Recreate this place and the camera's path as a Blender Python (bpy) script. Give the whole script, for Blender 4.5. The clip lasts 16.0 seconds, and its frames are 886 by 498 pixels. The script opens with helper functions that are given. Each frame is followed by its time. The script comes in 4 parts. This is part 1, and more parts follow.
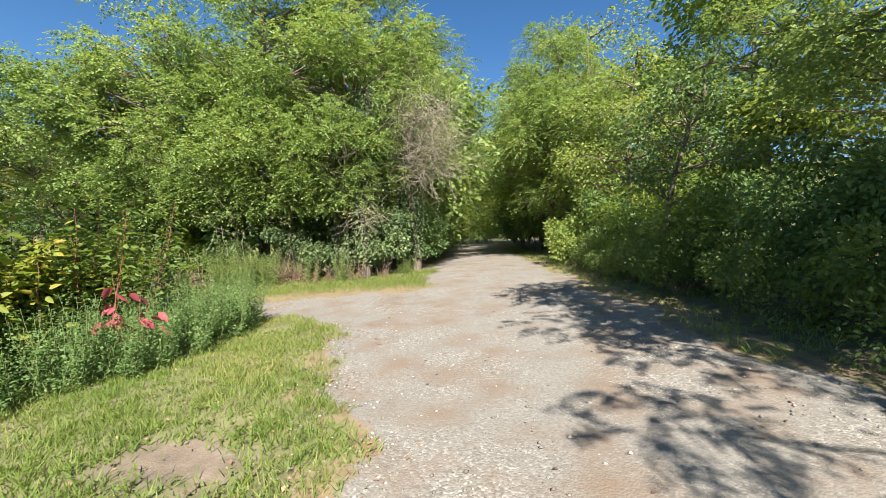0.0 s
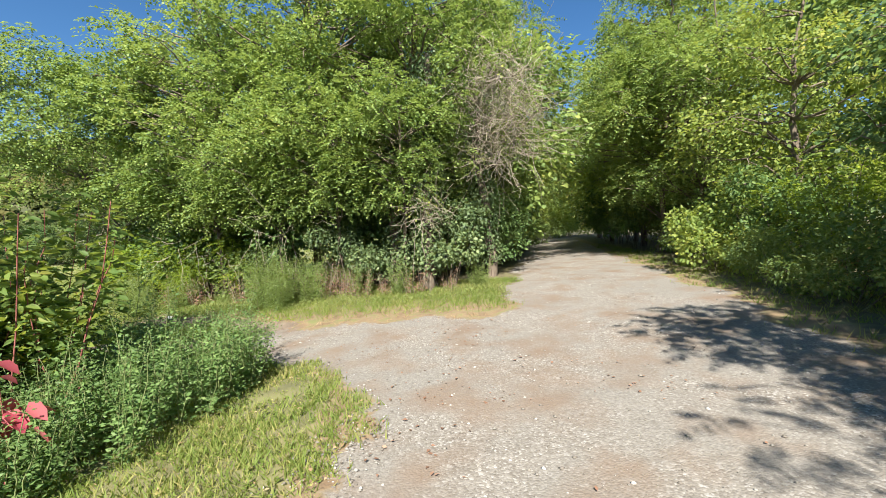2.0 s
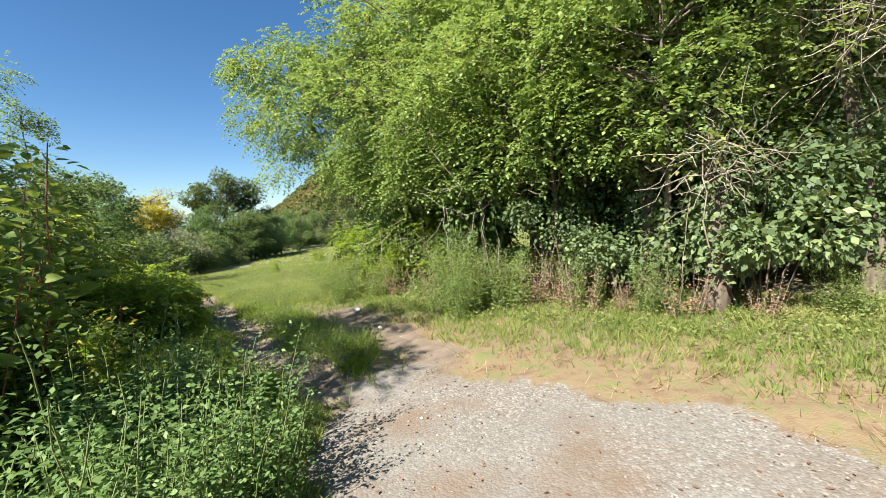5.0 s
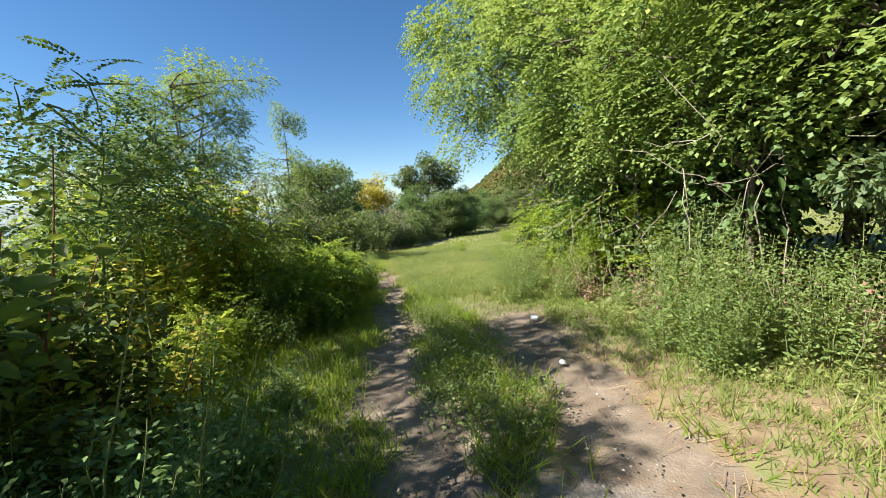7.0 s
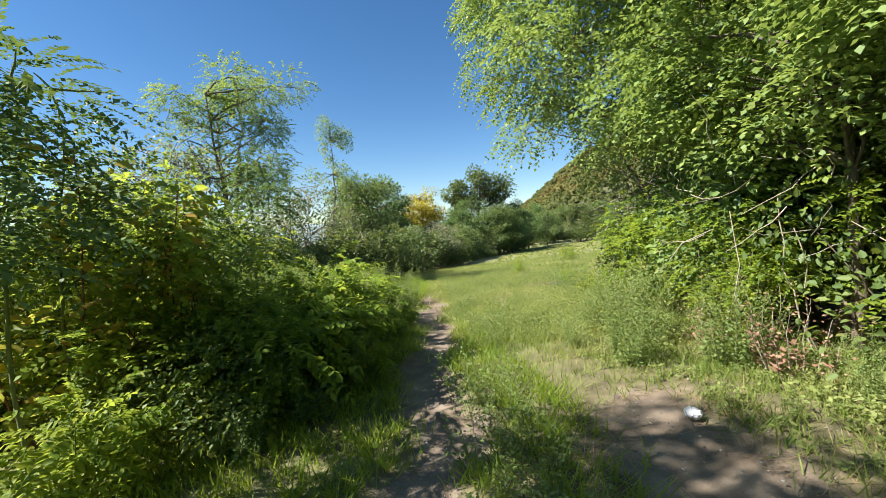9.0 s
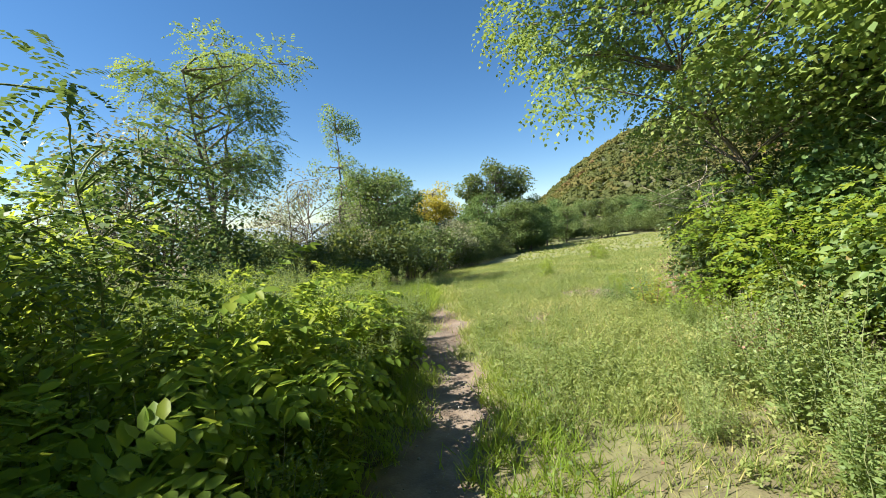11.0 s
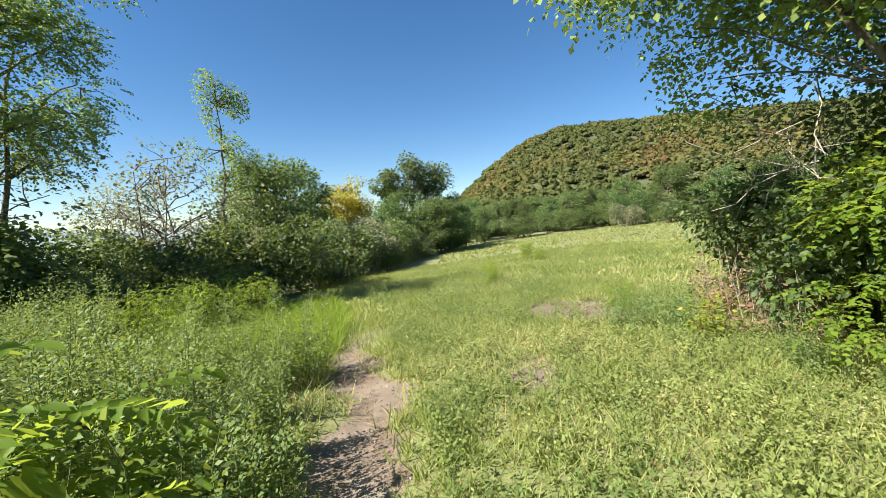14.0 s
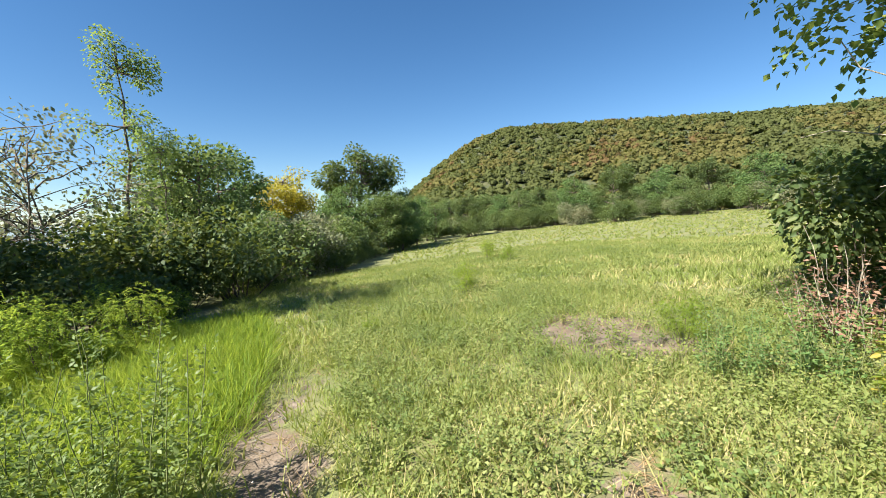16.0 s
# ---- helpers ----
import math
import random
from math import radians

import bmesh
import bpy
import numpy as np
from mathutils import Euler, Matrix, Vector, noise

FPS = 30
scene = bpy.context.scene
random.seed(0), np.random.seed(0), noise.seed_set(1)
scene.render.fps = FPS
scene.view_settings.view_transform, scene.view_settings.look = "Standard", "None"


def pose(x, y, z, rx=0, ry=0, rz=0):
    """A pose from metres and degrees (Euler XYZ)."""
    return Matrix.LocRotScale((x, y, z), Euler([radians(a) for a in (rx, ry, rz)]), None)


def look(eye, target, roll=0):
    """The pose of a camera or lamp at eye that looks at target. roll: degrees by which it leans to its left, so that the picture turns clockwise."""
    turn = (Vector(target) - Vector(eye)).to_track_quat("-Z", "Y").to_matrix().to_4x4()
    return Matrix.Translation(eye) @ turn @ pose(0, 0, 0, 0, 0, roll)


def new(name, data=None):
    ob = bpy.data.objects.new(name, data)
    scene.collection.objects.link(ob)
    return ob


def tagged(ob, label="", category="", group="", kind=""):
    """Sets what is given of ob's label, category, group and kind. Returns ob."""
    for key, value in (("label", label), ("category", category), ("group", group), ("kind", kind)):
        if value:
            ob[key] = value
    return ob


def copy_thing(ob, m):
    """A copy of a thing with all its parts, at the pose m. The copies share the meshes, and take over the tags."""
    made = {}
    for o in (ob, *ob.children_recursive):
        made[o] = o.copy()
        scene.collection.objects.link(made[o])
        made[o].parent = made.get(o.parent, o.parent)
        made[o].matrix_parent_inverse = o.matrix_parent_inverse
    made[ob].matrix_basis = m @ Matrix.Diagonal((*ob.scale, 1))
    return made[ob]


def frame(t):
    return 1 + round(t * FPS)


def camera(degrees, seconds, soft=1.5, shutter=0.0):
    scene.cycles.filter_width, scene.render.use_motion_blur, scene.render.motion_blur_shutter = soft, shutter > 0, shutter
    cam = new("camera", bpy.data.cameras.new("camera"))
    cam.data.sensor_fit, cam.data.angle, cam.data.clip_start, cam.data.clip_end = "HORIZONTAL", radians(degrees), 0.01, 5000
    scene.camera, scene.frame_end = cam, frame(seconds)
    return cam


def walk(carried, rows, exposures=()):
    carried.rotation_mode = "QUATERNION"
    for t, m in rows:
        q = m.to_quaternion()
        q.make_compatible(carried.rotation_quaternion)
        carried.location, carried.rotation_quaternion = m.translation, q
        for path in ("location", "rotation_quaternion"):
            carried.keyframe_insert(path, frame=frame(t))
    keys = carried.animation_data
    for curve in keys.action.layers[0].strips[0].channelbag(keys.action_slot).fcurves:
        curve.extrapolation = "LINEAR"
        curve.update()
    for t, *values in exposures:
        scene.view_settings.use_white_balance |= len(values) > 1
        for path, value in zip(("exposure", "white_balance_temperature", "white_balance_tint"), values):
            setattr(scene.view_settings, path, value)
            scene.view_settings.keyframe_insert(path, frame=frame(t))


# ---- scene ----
cam = camera(95.4, 16.0, soft=0.9)
METRES, EYE, TILT, LEAN, TURN = 15.2, 1.45, -1.5, 0.0, 0.0
ROWS = [
    (0.0, 0.0, 0.0, 0.0, -0.0, 0.0, 0.0),
    (0.5, -0.0066, 0.0439, 0.0068, 1.84, 0.93, -0.06),
    (1.0, -0.0129, 0.0839, 0.0093, 4.34, 1.4, 0.21),
    (1.5, -0.0145, 0.1313, 0.0122, 7.15, 0.71, 0.69),
    (2.0, -0.0205, 0.1763, 0.014, 9.83, -0.71, 0.97),
    (2.5, -0.0251, 0.2217, 0.0145, 13.02, -2.22, 0.99),
    (3.0, -0.0319, 0.2647, 0.015, 17.04, -3.47, 0.84),
    (5.5, -0.0991, 0.4355, 0.0147, 52.93, -3.07, 1.04),
    (6.0, -0.1267, 0.462, 0.0145, 60.57, -3.71, 0.92),
    (6.5, -0.1585, 0.4775, 0.0158, 67.04, -4.52, 0.77),
    (7.0, -0.192, 0.4936, 0.0146, 71.85, -5.49, 0.82),
    (7.5, -0.2288, 0.5089, 0.014, 75.2, -5.87, 0.95),
    (8.0, -0.2672, 0.5178, 0.0122, 76.97, -5.2, 0.93),
    (8.5, -0.3091, 0.5252, 0.0095, 78.33, -4.04, 1.08),
    (9.0, -0.351, 0.5323, 0.0068, 78.89, -3.01, 1.2),
    (11.5, -0.549, 0.565, 0.002, 80.98, -3.47, 1.7),
    (12.0, -0.5942, 0.5703, -0.0029, 78.91, -2.99, 1.57),
    (12.5, -0.634, 0.5726, -0.004, 76.21, -2.61, 1.55),
    (13.0, -0.6732, 0.581, -0.0068, 73.72, -2.63, 1.53),
    (13.5, -0.7083, 0.5882, -0.0093, 71.22, -3.15, 1.68),
    (14.0, -0.7469, 0.5997, -0.0132, 68.74, -3.44, 1.71),
    (14.5, -0.7861, 0.6087, -0.0157, 66.63, -3.58, 1.69),
    (15.0, -0.8249, 0.6192, -0.0171, 64.76, -3.57, 1.66),
    (15.5, -0.8633, 0.6288, -0.0177, 63.03, -3.59, 1.37),
    (16.0, -0.8998, 0.634, -0.0214, 61.26, -3.81, 1.23),
]
walk(cam, [(t, pose(0, 0, EYE, TILT, LEAN, TURN) @ pose(METRES * x, METRES * y, METRES * z, 90 + pitch, roll, yaw)) for t, x, y, z, yaw, pitch, roll in ROWS])

# ---- world, sun, exposure ----
SUN_FROM = Vector((0.08, -1.0, 0.0)).normalized()
SUN_EL = radians(44)
world = bpy.data.worlds.new("sky")
scene.world = world
world.use_nodes = True
_n = world.node_tree.nodes
_sky = _n.new("ShaderNodeTexSky")
_sky.sky_type, _sky.sun_disc = "NISHITA", False
_sky.sun_elevation, _sky.sun_rotation = SUN_EL, math.atan2(SUN_FROM.x, SUN_FROM.y)
_sky.altitude, _sky.air_density, _sky.dust_density, _sky.ozone_density = 600, 1.0, 0.15, 3.0
_n["Background"].inputs["Strength"].default_value = 0.057
_deep = _n.new("ShaderNodeHueSaturation")
_deep.inputs["Saturation"].default_value = 1.22
world.node_tree.links.new(_sky.outputs[0], _deep.inputs["Color"])
world.node_tree.links.new(_deep.outputs[0], _n["Background"].inputs["Color"])
sun = new("sun", bpy.data.lights.new("sun", "SUN"))
sun.data.energy, sun.data.angle, sun.data.color = 5.0, radians(0.55), (1.0, 0.95, 0.86)
sun.matrix_world = look(Vector((0, 0, 30)) + Vector((SUN_FROM.x * math.cos(SUN_EL), SUN_FROM.y * math.cos(SUN_EL), math.sin(SUN_EL))) * 20, (0, 0, 30))
scene.view_settings.exposure = 1.5

# ---- materials ----
def mat(name, rough=0.8):
    m = bpy.data.materials.new(name)
    m.use_nodes = True
    b = m.node_tree.nodes["Principled BSDF"]
    b.inputs["Roughness"].default_value = rough
    return m, m.node_tree.nodes, m.node_tree.links, b


def ramp(nodes, stops):
    r = nodes.new("ShaderNodeValToRGB")
    e = r.color_ramp.elements
    while len(e) < len(stops):
        e.new(0.5)
    for el, (p, c) in zip(e, stops):
        el.position, el.color = p, (*c, 1)
    return r


def leaf_mat(name, stops, glow=0.35, rough=0.5, tint=(0.55, 0.62, 0.07), spec=0.2):
    """Thin leaf: a diffuse, slightly glossy face and light let through."""
    m, n, l, b = mat(name, rough)
    geo = n.new("ShaderNodeNewGeometry")
    r = ramp(n, [(p, (min(1.0, c[0] * 1.1), c[1], c[2])) for p, c in stops])
    pos = n.new("ShaderNodeTexNoise")
    pos.inputs["Scale"].default_value = 0.55
    pos.inputs["Detail"].default_value = 2
    l.new(geo.outputs["Position"], pos.inputs["Vector"])
    add = n.new("ShaderNodeMath")
    add.operation = "MULTIPLY_ADD"
    add.inputs[1].default_value = 0.62
    l.new(geo.outputs["Random Per Island"], add.inputs[0])
    sh = n.new("ShaderNodeMath")
    sh.operation = "MULTIPLY_ADD"
    sh.inputs[1].default_value, sh.inputs[2].default_value = 1.2, -0.41
    l.new(pos.outputs["Fac"], sh.inputs[0])
    l.new(sh.outputs[0], add.inputs[2])
    l.new(add.outputs[0], r.inputs["Fac"])
    l.new(r.outputs["Color"], b.inputs["Base Color"])
    b.inputs["Specular IOR Level"].default_value = spec
    tr = n.new("ShaderNodeBsdfTranslucent")
    mixc = n.new("ShaderNodeMix")
    mixc.data_type = "RGBA"
    mixc.inputs["Factor"].default_value = 0.55
    l.new(r.outputs["Color"], mixc.inputs["A"])
    mixc.inputs["B"].default_value = (*tint, 1)
    l.new(mixc.outputs["Result"], tr.inputs["Color"])
    mx = n.new("ShaderNodeMixShader")
    mx.inputs[0].default_value = glow
    l.new(b.outputs[0], mx.inputs[1])
    l.new(tr.outputs[0], mx.inputs[2])
    l.new(mx.outputs[0], n["Material Output"].inputs["Surface"])
    return m


LOCUST = leaf_mat("locust_leaf", [(0.0, (0.082, 0.15, 0.055)), (0.45, (0.155, 0.25, 0.075)), (0.8, (0.235, 0.325, 0.092)), (1.0, (0.33, 0.355, 0.1))], 0.35, tint=(0.5, 0.62, 0.11))
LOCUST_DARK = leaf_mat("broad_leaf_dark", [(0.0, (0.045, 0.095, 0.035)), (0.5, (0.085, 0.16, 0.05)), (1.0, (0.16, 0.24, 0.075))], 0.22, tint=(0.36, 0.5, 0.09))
IVY = leaf_mat("ivy_leaf", [(0.0, (0.05, 0.09, 0.04)), (0.6, (0.1, 0.16, 0.07)), (1.0, (0.2, 0.27, 0.11))], 0.18, 0.5, spec=0.3)
BRAMBLE = leaf_mat("bramble_leaf", [(0.0, (0.055, 0.1, 0.04)), (0.6, (0.1, 0.17, 0.05)), (0.93, (0.17, 0.23, 0.07)), (1.0, (0.28, 0.15, 0.07))], 0.36, 0.5, spec=0.3)
LUSH = leaf_mat("young_leaf", [(0.0, (0.09, 0.17, 0.025)), (0.6, (0.16, 0.27, 0.035)), (1.0, (0.27, 0.34, 0.05))], 0.55)
POKE = leaf_mat("pokeweed_leaf", [(0.0, (0.11, 0.19, 0.035)), (0.5, (0.21, 0.29, 0.05)), (0.7, (0.44, 0.38, 0.08)), (1.0, (0.52, 0.27, 0.11))], 0.52)
POKEGREEN = leaf_mat("pokeweed_green_leaf", [(0.0, (0.055, 0.11, 0.035)), (0.55, (0.11, 0.19, 0.05)), (0.85, (0.2, 0.27, 0.06)), (1.0, (0.42, 0.33, 0.08))], 0.42)
RED = leaf_mat("reddened_leaf", [(0.0, (0.35, 0.05, 0.09)), (1.0, (0.55, 0.2, 0.2))], 0.4, tint=(0.8, 0.1, 0.12))
YELLOW = leaf_mat("yellow_leaf", [(0.0, (0.2, 0.2, 0.03)), (0.6, (0.36, 0.33, 0.035)), (1.0, (0.46, 0.42, 0.05))], 0.3, tint=(0.7, 0.66, 0.06))
MAPLE = leaf_mat("maple_leaf", [(0.0, (0.085, 0.15, 0.045)), (0.45, (0.165, 0.255, 0.07)), (0.85, (0.275, 0.335, 0.085)), (1.0, (0.39, 0.36, 0.1))], 0.45)
MUGWORT = leaf_mat("mugwort_leaf", [(0.0, (0.08, 0.14, 0.045)), (0.6, (0.14, 0.22, 0.07)), (1.0, (0.24, 0.31, 0.12))], 0.34)
NETTLE = leaf_mat("nettle_leaf", [(0.0, (0.07, 0.135, 0.045)), (0.6, (0.12, 0.215, 0.068)), (1.0, (0.21, 0.31, 0.11))], 0.3, tint=(0.36, 0.55, 0.12))
SILVER = leaf_mat("greyish_leaf", [(0.0, (0.1, 0.13, 0.07)), (0.6, (0.17, 0.21, 0.11)), (1.0, (0.3, 0.27, 0.17))], 0.3, tint=(0.5, 0.5, 0.25))
GRASS = leaf_mat("grass_blade", [(0.0, (0.12, 0.18, 0.045)), (0.45, (0.2, 0.27, 0.075)), (0.75, (0.32, 0.35, 0.13)), (1.0, (0.5, 0.43, 0.24))], 0.35, 0.6)
SHORTGRASS = leaf_mat("mown_grass_blade", [(0.0, (0.085, 0.15, 0.032)), (0.6, (0.145, 0.215, 0.05)), (1.0, (0.34, 0.31, 0.13))], 0.32, 0.6)
MEADOWWEED = leaf_mat("meadow_weed_leaf", [(0.0, (0.1, 0.155, 0.048)), (0.5, (0.185, 0.245, 0.075)), (1.0, (0.27, 0.315, 0.115))], 0.32, 0.55, tint=(0.45, 0.56, 0.14))
STRAW = leaf_mat("dry_straw", [(0.0, (0.2, 0.14, 0.075)), (0.6, (0.33, 0.25, 0.135)), (1.0, (0.5, 0.41, 0.25))], 0.2, 0.8, tint=(0.7, 0.55, 0.3))
DEAD = leaf_mat("withered_leaf", [(0.0, (0.12, 0.07, 0.045)), (0.6, (0.24, 0.15, 0.1)), (1.0, (0.36, 0.27, 0.19))], 0.15, 0.8, tint=(0.4, 0.25, 0.12))
HEDGEGREEN = leaf_mat("hedge_leaf", [(0.0, (0.055, 0.1, 0.035)), (0.5, (0.095, 0.155, 0.05)), (1.0, (0.165, 0.22, 0.07))], 0.28, tint=(0.4, 0.5, 0.1))
OAK = leaf_mat("oak_leaf", [(0.0, (0.04, 0.07, 0.03)), (0.6, (0.07, 0.115, 0.04)), (1.0, (0.13, 0.17, 0.06))], 0.22)


def bark_mat(name, a, b_, scale=14):
    m, n, l, b = mat(name, 0.9)
    t = n.new("ShaderNodeTexNoise")
    t.inputs["Scale"].default_value, t.inputs["Detail"].default_value = scale, 6
    mp = n.new("ShaderNodeMapping")
    mp.inputs["Scale"].default_value = (1, 1, 0.22)
    g = n.new("ShaderNodeNewGeometry")
    l.new(g.outputs["Position"], mp.inputs["Vector"])
    l.new(mp.outputs[0], t.inputs["Vector"])
    r = ramp(n, [(0.3, a), (0.7, b_)])
    l.new(t.outputs["Fac"], r.inputs[0])
    l.new(r.outputs[0], b.inputs["Base Color"])
    bp = n.new("ShaderNodeBump")
    bp.inputs["Strength"].default_value, bp.inputs["Distance"].default_value = 0.6, 0.02
    l.new(t.outputs["Fac"], bp.inputs["Height"])
    l.new(bp.outputs[0], b.inputs["Normal"])
    return m


BARK = bark_mat("bark", (0.07, 0.05, 0.035), (0.2, 0.16, 0.12))
TWIG = bark_mat("dry_vine", (0.22, 0.18, 0.13), (0.42, 0.36, 0.28), 30)
STEM = bark_mat("green_stem", (0.12, 0.16, 0.05), (0.22, 0.24, 0.1), 30)
REDSTEM = bark_mat("red_stem", (0.2, 0.05, 0.05), (0.35, 0.13, 0.1), 30)


def ground_mat():
    m, n, l, b = mat("ground", 0.95)
    g = n.new("ShaderNodeNewGeometry")

    def tex(kind, scale, detail=4):
        t = n.new(kind)
        t.inputs["Scale"].default_value = scale
        if kind == "ShaderNodeTexNoise":
            t.inputs["Detail"].default_value = detail
        l.new(g.outputs["Position"], t.inputs["Vector"])
        return t

    def mix(f, a, c):
        x = n.new("ShaderNodeMix")
        x.data_type = "RGBA"
        for s, v in (("Factor", f), ("A", a), ("B", c)):
            if isinstance(v, bpy.types.NodeSocket):
                l.new(v, x.inputs[s])
            else:
                x.inputs[s].default_value = v
        return x.outputs["Result"]

    def attr(name):
        a = n.new("ShaderNodeAttribute")
        a.attribute_name = name
        return a.outputs["Fac"]

    def ragged(mask, t, amount):
        """A zone's edge broken up by noise."""
        s = n.new("ShaderNodeMath")
        s.operation = "MULTIPLY_ADD"
        s.inputs[1].default_value, s.inputs[2].default_value = amount, -amount / 2
        l.new(t.outputs["Fac"], s.inputs[0])
        a = n.new("ShaderNodeMath")
        a.operation = "ADD"
        l.new(mask, a.inputs[0])
        l.new(s.outputs[0], a.inputs[1])
        r = n.new("ShaderNodeMapRange")
        r.inputs["From Min"].default_value, r.inputs["From Max"].default_value = 0.38, 0.62
        l.new(a.outputs[0], r.inputs["Value"])
        return r.outputs["Result"]
    fine, mid, big = tex("ShaderNodeTexNoise", 38, 6), tex("ShaderNodeTexNoise", 4.5, 6), tex("ShaderNodeTexNoise", 0.7, 4)
    patchy = tex("ShaderNodeTexNoise", 1.6, 8)
    mid2 = tex("ShaderNodeTexNoise", 9, 8)
    stones = tex("ShaderNodeTexVoronoi", 64)
    # soil with leaf litter, under the grass
    soil = ramp(n, [(0.3, (0.085, 0.07, 0.04)), (0.55, (0.14, 0.12, 0.06)), (0.75, (0.16, 0.16, 0.065))])
    l.new(mid.outputs["Fac"], soil.inputs[0])
    meadow = ramp(n, [(0.3, (0.14, 0.19, 0.05)), (0.5, (0.2, 0.235, 0.07)), (0.72, (0.28, 0.275, 0.1))])
    l.new(big.outputs["Fac"], meadow.inputs[0])
    meadow2 = mix(0.45, meadow.outputs[0], soil.outputs[0])
    gravel = ramp(n, [(0.25, (0.13, 0.118, 0.1)), (0.5, (0.19, 0.175, 0.152)), (0.72, (0.25, 0.233, 0.206))])
    l.new(fine.outputs["Fac"], gravel.inputs[0])
    pebble = ramp(n, [(0.0, (0.12, 0.1, 0.08)), (0.5, (0.2, 0.178, 0.15)), (0.85, (0.26, 0.236, 0.206)), (1.0, (0.4, 0.38, 0.35))])
    sep = n.new("ShaderNodeSeparateColor")
    l.new(stones.outputs["Color"], sep.inputs[0])
    l.new(sep.outputs[0], pebble.inputs[0])
    loose = ramp(n, [(0.4, (0.12, 0.12, 0.12)), (0.6, (0.85, 0.85, 0.85))])
    l.new(big.outputs["Fac"], loose.inputs[0])
    gr = mix(loose.outputs[0], gravel.outputs[0], pebble.outputs[0])
    fork = ramp(n, [(0.45, (0, 0, 0)), (0.72, (1, 1, 1))])
    l.new(patchy.outputs["Fac"], fork.inputs[0])
    gr = mix(fork.outputs[0], gr, (0.17, 0.122, 0.086, 1))
    dirt = ramp(n, [(0.25, (0.095, 0.065, 0.042)), (0.5, (0.165, 0.118, 0.078)), (0.75, (0.26, 0.2, 0.145))])
    l.new(mid.outputs["Fac"], dirt.inputs[0])
    dirt2 = mix(0.22, dirt.outputs[0], gr)
    dry = ramp(n, [(0.3, (0.15, 0.095, 0.055)), (0.5, (0.22, 0.16, 0.09)), (0.65, (0.16, 0.165, 0.06))])
    l.new(mid.outputs["Fac"], dry.inputs[0])
    c = mix(attr("meadow"), soil.outputs[0], meadow2)
    c = mix(ragged(attr("dry"), mid, 0.9), c, dry.outputs[0])
    c = mix(ragged(attr("dirt"), mid2, 0.9), c, dirt2)
    c = mix(ragged(attr("gravel"), mid2, 1.0), c, gr)
    l.new(c, b.inputs["Base Color"])
    bp = n.new("ShaderNodeBump")
    bp.inputs["Strength"].default_value, bp.inputs["Distance"].default_value = 0.35, 0.012
    hm = n.new("ShaderNodeMath")
    hm.operation = "SUBTRACT"
    l.new(fine.outputs["Fac"], hm.inputs[0])
    l.new(stones.outputs["Distance"], hm.inputs[1])
    l.new(hm.outputs[0], bp.inputs["Height"])
    l.new(bp.outputs[0], b.inputs["Normal"])
    return m


GROUND = ground_mat()

# ---- ground shape ----
def height(x, y):
    """The lie of the land: a gentle fall towards the valley, a rise towards the hill."""
    x = np.clip(np.asarray(x, float), -100, 40)
    y = np.clip(np.asarray(y, float), -30, 100)
    return (0.1617 - 0.0077 * 6 * np.tanh(x / 6) - 0.0072 * 6 * np.tanh((x + 13) / 6) + 0.0162 * 8 * np.tanh((y - 6) / 8)
            + 0.0752 * x + 0.0122 * y - 0.0231 * x * y / 40)


def H(x, y):
    return float(height(x, y))


def step(v, a, b):
    t = np.clip((v - a) / (b - a), 0, 1)
    return t * t * (3 - 2 * t)


def road_mid(y):
    return 1.2 + 0.018 * np.maximum(y - 6, 0) ** 1.35 * 0.9


